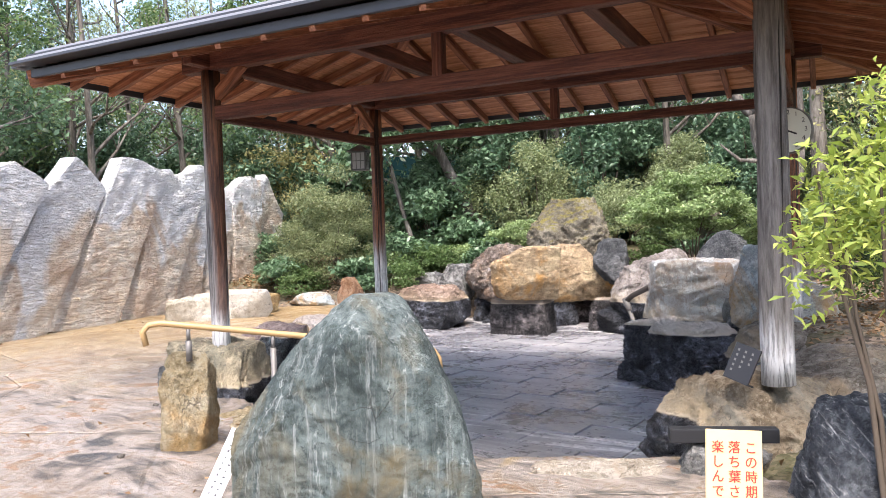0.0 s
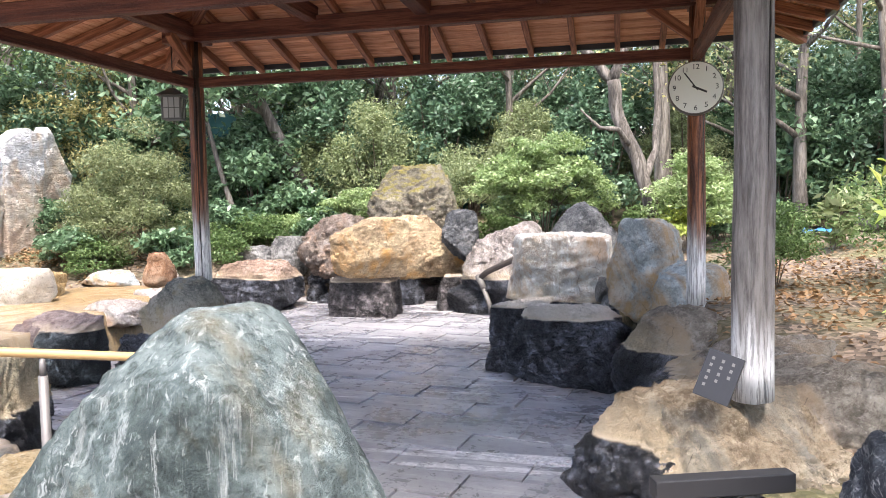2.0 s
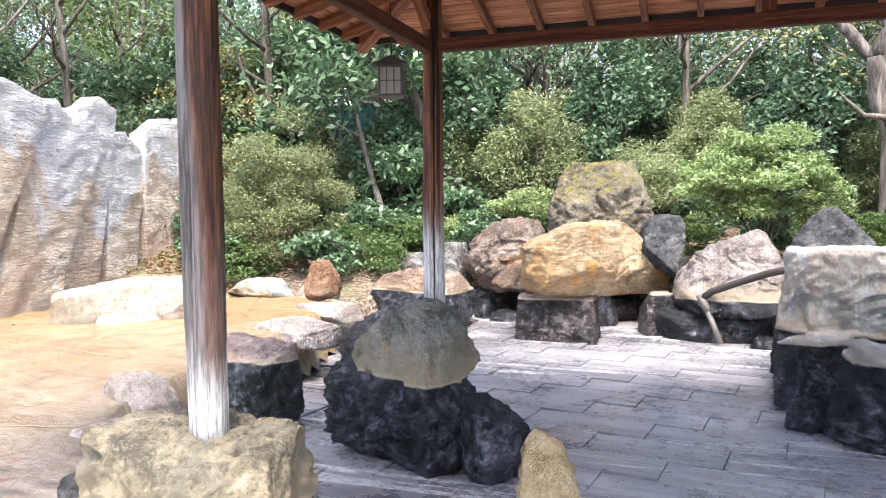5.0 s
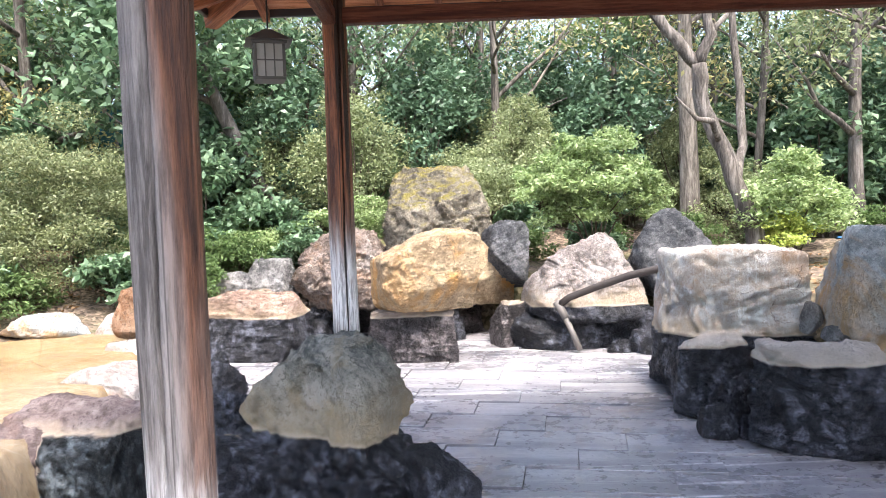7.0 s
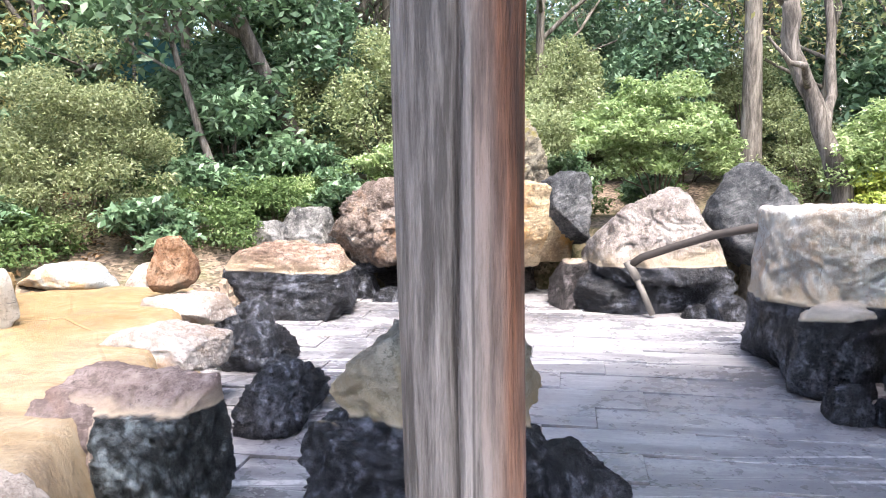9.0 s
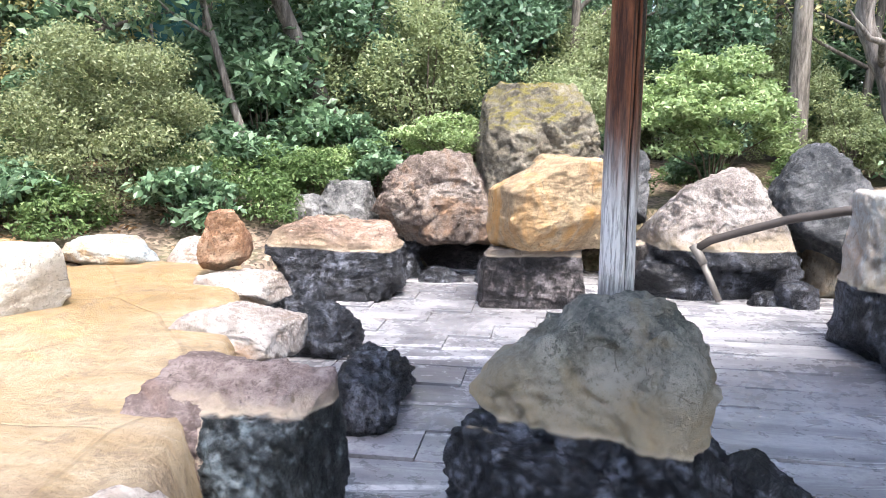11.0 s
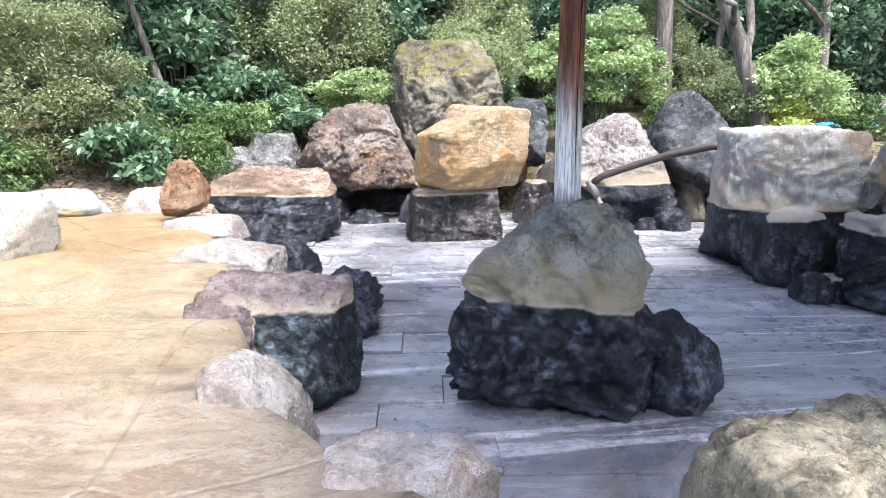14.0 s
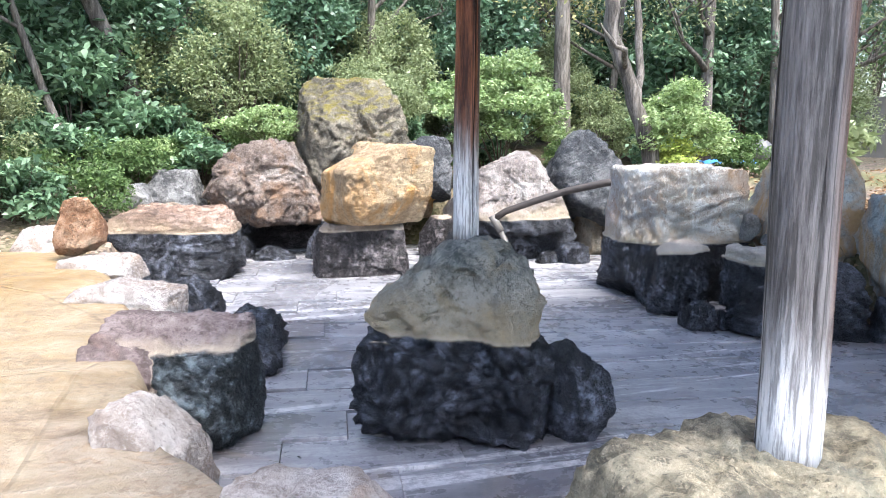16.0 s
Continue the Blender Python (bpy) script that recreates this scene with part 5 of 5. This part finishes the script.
# Named trees close behind the bath
def forked_tree():
    t = root("forked_tree", pose(5.86, 12.31, 0.4), "dark forked tree with bare limbs rising from the azaleas", "tree")
    stems = (
        ([(0.05, -0.05, -0.15), (0.0, 0.0, 0.6), (-0.12, 0.14, 1.1), (-0.25, 0.27, 1.66), (-0.45, 0.43, 2.21), (-0.54, 0.41, 2.8)], [0.15, 0.125, 0.115, 0.11, 0.105, 0.105], 11),
        ([(-0.54, 0.41, 2.78), (-0.8, 0.55, 3.15), (-1.05, 0.71, 3.53), (-1.5, 0.9, 4.3), (-1.7, 1.1, 5.4)], [0.09, 0.08, 0.075, 0.06, 0.03], 9),
        ([(-0.54, 0.41, 2.78), (-0.47, 0.24, 3.16), (-0.5, 0.3, 3.6), (-0.4, 0.4, 4.6), (-0.2, 0.5, 5.6)], [0.085, 0.07, 0.06, 0.05, 0.03], 9),
        ([(-0.15, 0.16, 1.15), (0.15, 0.3, 1.7), (0.28, 0.45, 2.5), (0.3, 0.6, 3.6), (0.45, 0.8, 5.2)], [0.07, 0.062, 0.058, 0.05, 0.03], 8),
        ([(-0.3, 0.3, 1.75), (-0.62, 0.1, 2.0), (-0.95, 0.05, 2.02), (-1.25, 0.1, 2.3)], [0.05, 0.042, 0.03, 0.012], 7),
        ([(-1.05, 0.71, 3.5), (-1.5, 0.5, 3.8), (-2.1, 0.4, 4.0), (-2.8, 0.3, 4.5)], [0.045, 0.035, 0.025, 0.01], 6),
        ([(-0.47, 0.24, 3.2), (0.1, 0.2, 3.7), (0.6, 0.1, 4.4)], [0.04, 0.03, 0.01], 6),
    )
    for n, (p, r, sd) in enumerate(stems):
        fine = []
        rad = []
        for a, b, ra, rb in zip(p, p[1:], r, r[1:]):
            for q in range(3):
                jog = Vector((math.sin(7 * q + sd + n), math.cos(5 * q + n), 0)) * 0.02
                fine.append(Vector(a).lerp(Vector(b), q / 3) + (jog if q else Vector()))
                rad.append(ra + (rb - ra) * q / 3)
        fine.append(Vector(p[-1]))
        rad.append(r[-1])
        vs, fs = tube(fine, rad, 10, 0.22, sd)
        mesh_ob("trunk" if n == 0 else "limb", vs, fs, BARK, t)
    return t


forked_tree()
tree("straight_tree", "grey straight trunk in the woods", 7.6, 15.2, 8.0, 0.2, 303, LEAF_MID, 2500, 0.14, 0.9, BARK_PALE, 9, (0.2, 0.3), 0.5, 0.7, 3)
tree("leaning_tree", "dark leaning trunk with a broad-leaved crown", 1.15, 18.6, 6.0, 0.17, 304, LEAF_DARK, 4500, 0.18, 0.8, BARK, 10, (-2.6, -0.6), 0.4, 0.8, 3)
tree("slender_tree", "slender pale trunk leaning over the shrubs", -0.5, 17.5, 4.8, 0.07, 305, LEAF_DARK, 3200, 0.18, 0.6, BARK_PALE, 8, (-1.2, 0.3), 0.4, 0.8, 3)
tree("brown_tree", "brown straight trunk beside a garden wall", 9.2, 13.0, 8.0, 0.13, 306, LEAF_OLIVE, 3500, 0.1, 1.0, BARK, 12, (0.1, 0.1), 0.2, 0.7, 4)

# Woods
rnd = random.Random(5)
kinds = []
for i, (leaf, n, sz, h, r, cr, bark) in enumerate((
    (LEAF_DARK, 3600, 0.17, 8.5, 0.13, 0.75, BARK), (LEAF_MID, 3800, 0.15, 8.0, 0.11, 0.75, BARK_PALE),
    (LEAF_SAGE, 4200, 0.13, 9.0, 0.11, 0.8, BARK_PALE), (LEAF_BLUE, 3200, 0.17, 7.5, 0.11, 0.75, BARK),
    (LEAF_GOLD, 3500, 0.12, 9.0, 0.09, 0.8, BARK_PALE), (LEAF_OLIVE, 900, 0.1, 10.0, 0.10, 0.9, BARK_PALE))):
    kinds.append(tree("woodland_tree", ("dark evergreen tree in the woods", "mid-green leafy tree in the woods", "sage-green leafy tree in the woods", "blue-green evergreen tree in the woods", "golden budding tree in the woods", "nearly bare pale-barked tree in the woods")[i], -12 + i * 4.6, 24 + 2 * (i % 3), h, r, 200 + i, leaf, n, sz, cr, bark, 14, (0.5 - 0.2 * i, 0.3), 0.2, 0.75, 4, group="woods"))
spots = []
for j in range(7):
    for i in range(16):
        x = -22 + i * 3.6 + rnd.uniform(-1.4, 1.4) + (j % 2) * 1.8
        y = 21.5 + j * 3.6 + rnd.uniform(-1.4, 1.4) - 0.35 * max(0, x)
        spots.append((x, y))
for n, (x, y) in enumerate(spots):
    kd = kinds[(0, 2, 1, 5, 3, 2, 0, 4, 1, 3, 2)[(n * 3 + rnd.randrange(3)) % 11]]
    copy_thing(kd, pose(x, y, float(ground_z(x, y)), rnd.uniform(-5, 5), rnd.uniform(-5, 5), rnd.uniform(0, 360)))
for x, y in ((-9.5, 19.0), (-8.2, 17.2), (-10.5, 16.5), (-7.0, 20.0), (-12.5, 20.5), (-8.8, 21.8), (-6.2, 22.5)):
    copy_thing(kinds[5], pose(x, y, float(ground_z(x, y)), 0, 0, rnd.uniform(0, 360)))
# trees to the side of and behind the viewer
for n, (x, y) in enumerate(((-13, 14), (-15, 8), (-14, 2), (-12, -6), (-5, -9), (3, -8), (9, -5), (12, 1), (13, 6), (15, 10), (11.5, 9), (17, 14), (-11, 18), (-9.5, 15), (10.5, 12.5), (12, 15), (13.5, 12), (15, 17), (18, 11), (19, 16), (11, 17.5), (9.5, 15.5), (21, 8), (16, 7))):
    copy_thing(kinds[(n * 5 + 1) % 6], pose(x, y, float(ground_z(x, y)), 0, 0, rnd.uniform(0, 360)))
shrubs = [o for o in scene.objects if o.parent is None and o.name in ("grey_green_shrub", "broadleaf_shrub", "blue_shrub", "grey_green_shrub.001")]
for n in range(64):
    x = -14 + 32 * ((n * 0.618) % 1.0) + rnd.uniform(-0.6, 0.6)
    y = 19.3 + 8 * rnd.random() ** 1.3 - 0.25 * max(0, x)
    copy_thing(shrubs[n % len(shrubs)], pose(x, y, float(ground_z(x, y)) - 0.15, 0, 0, rnd.uniform(0, 360)))


for n, (x, y) in enumerate(((8.3, 14.6), (9.4, 13.9), (10.6, 13.2), (8.9, 16.4), (10.4, 15.2), (11.8, 14.0), (7.2, 16.8), (12.6, 12.4), (7.9, 18.6), (10.2, 17.4), (12.4, 16.0), (5.8, 18.0))):
    copy_thing(shrubs[(n * 3 + 1) % len(shrubs)], pose(x, y, float(ground_z(x, y)) - 0.2, 0, 0, 71 * n))
for n, (x, y) in enumerate(((2.6, 20.6), (6.4, 20.2), (9.0, 18.6), (-0.6, 21.4), (11.4, 18.6), (4.6, 22.0), (-3.6, 22.6), (13.4, 15.6))):
    copy_thing(kinds[(0, 3, 1)[n % 3]], pose(x, y, float(ground_z(x, y)), 0, 0, 83 * n))


# ---- small things ----
def text_mesh(name, body, size, mat, parent, m, depth=0.0015, label=""):
    cu = bpy.data.curves.new(name, "FONT")
    cu.body, cu.size, cu.align_x, cu.align_y, cu.extrude = body, size, "CENTER", "CENTER", depth
    tmp = new(name, cu)
    me = bpy.data.meshes.new_from_object(tmp.evaluated_get(bpy.context.evaluated_depsgraph_get()))
    bpy.data.objects.remove(tmp)
    me.name = name
    me.materials.clear()
    me.materials.append(mat)
    ob = new(name, me)
    ob.parent = parent
    ob.matrix_basis = m
    return tagged(ob, label=label)


# Clock on the back post, facing the path
clock = root("wall_clock", pose(3.40, 7.385, 2.29, 90, 0, -32), "round pale-faced clock hung on a post", "clock")


def disc(r, z0, z1, bevel=0.0):
    bm = bmesh.new()
    bmesh.ops.create_cone(bm, cap_ends=True, segments=48, radius1=r, radius2=r - bevel, depth=z1 - z0)
    bmesh.ops.translate(bm, vec=(0, 0, (z0 + z1) / 2), verts=bm.verts)
    return bm


part("case", disc(0.232, -0.04, 0.02, 0.008), STEEL, clock, "grey metal case", True)
part("face", disc(0.215, 0.0205, 0.026), CLOCKFACE, clock, "pale greenish dial")
for n in range(1, 13):
    a = radians(90 - 30 * n)
    text_mesh("numeral", str(n), 0.062, BLACK, clock, pose(0.172 * math.cos(a), 0.172 * math.sin(a), 0.028))
for name, ang, ln, w in (("hour_hand", 90 - 115, 0.10, 0.016), ("minute_hand", 90 - 324, 0.155, 0.011)):
    ob = part(name, box(-0.03, ln, -w / 2, w / 2, 0.030, 0.034, 0.001), BLACK, clock)
    ob.matrix_basis = pose(0, 0, 0.0 if name == "hour_hand" else 0.005, 0, 0, ang)

# Black plaque leaning on the grey post
plaque = root("small_plaque", pose(1.84, 4.8, 0.40, 70, 14, -55), "small black plaque with white marks leaning on a post", "sign")
part("board", box(-0.09, 0.09, 0.0, 0.24, -0.008, 0.008, 0.003), BLACK, plaque)
for c in range(3):
    for r_ in range(5 - c):
        part("mark", box(-0.06 + 0.05 * c, -0.046 + 0.05 * c, 0.19 - 0.034 * r_, 0.206 - 0.034 * r_, 0.0085, 0.0095), STEEL, plaque)
part("prop", box(-0.08, 0.08, 0.0, 0.012, -0.09, -0.008), BLACK, plaque)

# Yellow notice with red writing
notice = root("notice_board", pose(1.325, 3.5, 0.25, 80, 5, 2) @ Matrix.Scale(1.28, 4), "pale yellow notice with red handwriting on a stake", "sign")
part("sheet", box(-0.105, 0.105, -0.15, 0.15, -0.004, 0.004, 0.002), YELLOW, notice)
for c, line in enumerate(("この時期は", "落ち葉さん", "楽しんで下")):
    for r_, ch in enumerate(line):
        text_mesh("letter", ch, 0.048, REDINK, notice, pose(0.062 - 0.062 * c, 0.085 - 0.052 * r_, 0.0055))
part("stake", box(-0.012, 0.012, -0.32, -0.14, -0.02, -0.006, 0.002), STEEL, notice)

# Black channel under the tan boulder's overhang
channel = part("black_channel", box(-0.3, 0.3, -0.04, 0.04, -0.04, 0.04, 0.006), BLACK, None)
channel.matrix_basis = pose(1.57, 4.3, 0.2, 0, 0, -8)
tagged(channel, "black plastic channel lying under the overhang of a boulder", "channel")
rock("rest_stone", "small grey stone under the black channel", 1.57, 4.32, -0.1, 0.165, 0.5, 0.3, -8, GREY, 181, 12, 6, 0.2)

# White notice with grey handwriting
memo = root("notice_board", pose(-1.19, 3.91, 0.21, 72, 24, 0), "long white notice with grey handwriting on a stake", "sign")
part("sheet", box(-0.05, 0.05, -0.22, 0.22, -0.004, 0.004, 0.002), WHITE, memo)
mr = random.Random(9)
for c in range(2):
    for r_ in range(11):
        w_, h_ = mr.uniform(0.008, 0.016), mr.uniform(0.008, 0.014)
        part("mark", box(0.012 - 0.034 * c, 0.012 - 0.034 * c + w_, 0.16 - 0.032 * r_, 0.16 - 0.032 * r_ + h_, 0.0045, 0.0058), GREYINK, memo)
part("stake", box(-0.01, 0.01, -0.40, -0.2, -0.018, -0.006, 0.002), STEEL, memo)


# Hanging lanterns
LANTERN = plain("weathered_lantern_frame", (0.10, 0.105, 0.105), 0.55, 0.3)
PAPER = plain("lantern_pane", (0.30, 0.315, 0.31), 0.35, 0, 0.1)


def lantern(x, y, z, yaw):
    t = root("hanging_lantern", pose(x, y, z, 0, 0, yaw), "small square lantern with barred pale panes hung under the eave", "lantern")
    bm = bmesh.new()
    bmesh.ops.create_cone(bm, cap_ends=True, segments=4, radius1=0.215, radius2=0.03, depth=0.09, matrix=pose(0, 0, 0.165, 0, 0, 45))
    part("cap", bm, LANTERN, t, "sloping grey cap")
    part("base", box(-0.10, 0.10, -0.10, 0.10, -0.135, -0.115, 0.004), LANTERN, t)
    part("neck", box(-0.115, 0.115, -0.115, 0.115, 0.10, 0.12, 0.004), LANTERN, t)
    for i in range(4):
        m = pose(0, 0, 0, 0, 0, 90 * i)
        p_ = part("pane", box(-0.085, 0.085, 0.088, 0.094, -0.115, 0.10), PAPER, t, "pale frosted pane")
        p_.matrix_basis = m
        c_ = part("corner_post", box(0.083, 0.103, 0.083, 0.103, -0.115, 0.10, 0.003), LANTERN, t)
        c_.matrix_basis = m
        for dx in (-0.03, 0.03):
            b_ = part("bar", box(dx - 0.004, dx + 0.004, 0.094, 0.100, -0.115, 0.10), LANTERN, t)
            b_.matrix_basis = m
        b_ = part("bar", box(-0.085, 0.085, 0.095, 0.101, -0.012, -0.004), LANTERN, t)
        b_.matrix_basis = m
    vs, fs = tube([(0, 0, 0.2), (0, 0, 0.36), (0, 0, ZE + 0.16 - z)], [0.006, 0.006, 0.006], 6)
    mesh_ob("hanger", vs, fs, BLACK, t)
    return t


lantern(-1.08, 10.25, 2.42, -10)
lantern(3.05, 4.55, 2.62, 30)

# Inlet pipe
pipe = root("inlet_pipe", pose(0, 0, 0), "bent rusty inlet pipe lying across the rocks", "pipe")
vs, fs = tube([(3.12, 12.93, 0.12), (3.2, 12.82, 0.22), (3.36, 12.5, 0.36), (3.55, 12.1, 0.52), (3.75, 11.65, 0.64), (3.95, 11.3, 0.68)], [0.045, 0.045, 0.044, 0.044, 0.046, 0.046], 14, 0.08, 3)
mesh_ob("supply_pipe", vs, fs, PIPE, pipe)
vs, fs = tube([(3.10, 12.96, 0.16), (3.13, 12.9, 0.06), (3.16, 12.84, -0.04)], [0.05, 0.053, 0.048], 14)
mesh_ob("elbow", vs, fs, PIPE_TIP, pipe, "grey elbow joint")
vs, fs = tube([(3.15, 12.85, -0.02), (3.25, 12.68, -0.43)], [0.037, 0.037], 14)
mesh_ob("spout", vs, fs, PIPE_TIP, pipe, "straight grey spout")

# Drain grate in the terrace
grate = root("drain_grate", pose(-4.1, 11.85, 0.012, 0, 0, -15), "dark slotted drain grate set in the terrace", "drain")
part("frame", box(-0.28, 0.28, -0.17, 0.17, -0.02, 0.008, 0.003), BLACK, grate)
for i in range(11):
    part("slat", box(-0.255 + 0.047 * i, -0.235 + 0.047 * i, -0.15, 0.15, 0.008, 0.016), STEEL, grate)

# Globe lamp on the bank
glz = float(ground_z(9.9, 12.35))
globe = root("garden_lamp", pose(9.9, 12.35, glz), "grey round garden lamp on a short dark pole", "lamp")
gv, gf = ico(3)
mesh_ob("globe", gv * 0.21 + np.array((0, 0, 0.24)), gf, GLOBE, globe)
vs, fs = tube([(0, 0, -0.1), (0, 0, 0.05), (0, 0, 0.1)], [0.06, 0.05, 0.12], 12)
mesh_ob("pole", vs, fs, BLACK, globe)

# Crumpled blue sheet behind the streaked rock
U, W = np.meshgrid(np.linspace(-0.5, 0.5, 24), np.linspace(-0.25, 0.25, 14))
sv = np.stack([U.ravel(), W.ravel(), np.zeros(U.size)], 1)
sv[:, 2] = 0.05 + 0.05 * np.abs(fbm(sv, 61, 5.0, 3))
sf = [(j * 24 + i, j * 24 + i + 1, (j + 1) * 24 + i + 1, (j + 1) * 24 + i) for j in range(13) for i in range(23)]
sheet = mesh_ob("ground_sheet", sv, sf, BLUE)
sheet.matrix_basis = pose(8.44, 12.32, float(ground_z(8.44, 12.32)), 0, 0, -30)
tagged(sheet, "crumpled blue plastic sheet on the bank", "sheet")

# Fallen leaves and cones
rng = np.random.RandomState(44)


def litter(name, label, n, pick, size, lift=0.012):
    pts_ = []
    while len(pts_) < n:
        x, y = pick(rng)
        pts_.append((x, y, float(ground_z(x, y)) + lift))
    ob = leaf_mesh(name, np.array(pts_), size, 7, LEAF_DRY, None, 0.25, 0.55, 1.0, 0.2)
    return tagged(ob, label, "leaves", kind="stuff")


litter("fallen_leaves", "dry brown leaves drifted along the slab wall", 1500, lambda r: (-5.9 + r.normal() * 0.55, 11.6 + r.normal() * 0.8), 0.075, 0.055)
litter("fallen_leaves", "dry brown leaves on the bank", 4200, lambda r: (5.8 + r.normal() * 1.7, 7.6 + r.normal() * 2.2), 0.075, 0.02)
litter("fallen_leaves", "dry brown leaves under the shrubs", 2200, lambda r: (-3.9 + r.normal() * 1.0, 17.0 + r.normal() * 0.9), 0.08, 0.03)
litter("fallen_leaves", "stray leaves on the terrace", 60, lambda r: (-3.0 + r.rand() * 3.4 - 1, 3.5 + r.rand() * 8), 0.05, 0.05)
cone_rnd = random.Random(12)
for i, (x, y) in enumerate(((-2.15, 4.9), (-2.75, 4.2), (-3.0, 4.55), (-2.5, 6.4))):
    gv, gf = ico(2)
    ob = mesh_ob("pine_cone", gv * np.array((0.026, 0.02, 0.02)) * (1 + 0.25 * np.sin(gv[:, :1] * 22)), gf, BARK)
    ob.matrix_basis = pose(x, y, 0.022, 0, 0, cone_rnd.uniform(0, 360))
    tagged(ob, "small dark pine cone on the terrace", "pine cone", "pine cones")

# Garden wall and net fence seen between the trees
WALLM = plain("grey_rendered_wall", (0.13, 0.125, 0.115), 0.9, 0, 0.4, 3, 0.4)
wz = float(ground_z(13, 14))
tagged(part("garden_wall", box(-7, 7, -0.1, 0.1, -0.4, 1.4, 0.02), WALLM, None), "grey rendered garden wall beyond the trees", "wall", kind="structure").matrix_basis = pose(14.5, 14.5, wz, 0, 0, -58)
NET = plain("teal_net", (0.02, 0.085, 0.085), 0.8)
fence = root("net_fence", pose(0.6, 21.0, float(ground_z(0.6, 21.0)), 0, 0, -4), "dark teal net fence behind the shrubs", "fence")
for i in range(7):
    vs, fs = tube([(-6 + 2 * i, 0, -0.2), (-6 + 2 * i, 0, 2.6)], [0.03, 0.03], 8)
    mesh_ob("post", vs, fs, STEEL, fence)
for i in range(6):
    part("net", box(-5.97 + 2 * i, -4.03 + 2 * i, -0.006, 0.006, 0.05, 2.55), NET, fence)

# ---- floor tiles of the bath ----
tile_meshes = []
rows_y = np.arange(-5.2, 7.4, 0.42)
TW, TD = 1.05, 0.42
for q in range(4):
    bm = box(-TW / 2 + 0.002, TW / 2 - 0.002, -TD / 2 + 0.002, TD / 2 - 0.002, -0.03, 0.0, 0.003)
    me = bpy.data.meshes.new("tile")
    bm.to_mesh(me)
    bm.free()
    me.materials.append(SLATE)
    tile_meshes.append(me)
trnd = random.Random(3)
for j, ly in enumerate(rows_y):
    for i in range(-6, 7):
        lx = i * TW + ((j * 0.37) % 1.0) * TW
        wp = inv @ Vector((lx, ly, 0))
        if float(inside(POOL, np.array([wp.x]), np.array([wp.y]))[0]) > 0.15:
            continue
        ob = new("tile", tile_meshes[trnd.randrange(4)])
        ob.parent = pool
        ob.matrix_basis = pose(lx, ly, floor_z(wp.y) + trnd.uniform(-0.002, 0.002), 0.5 * trnd.uniform(-1, 1), 0.4 * trnd.uniform(-1, 1), 0)
bedv = [(x, y, floor_z(y) - 0.024) for x, y in POOL]
mb = mesh_ob("bed", [inv.inverted() @ Vector(q) for q in bedv], [tuple(range(len(bedv)))], GROUT, pool, smooth=False)
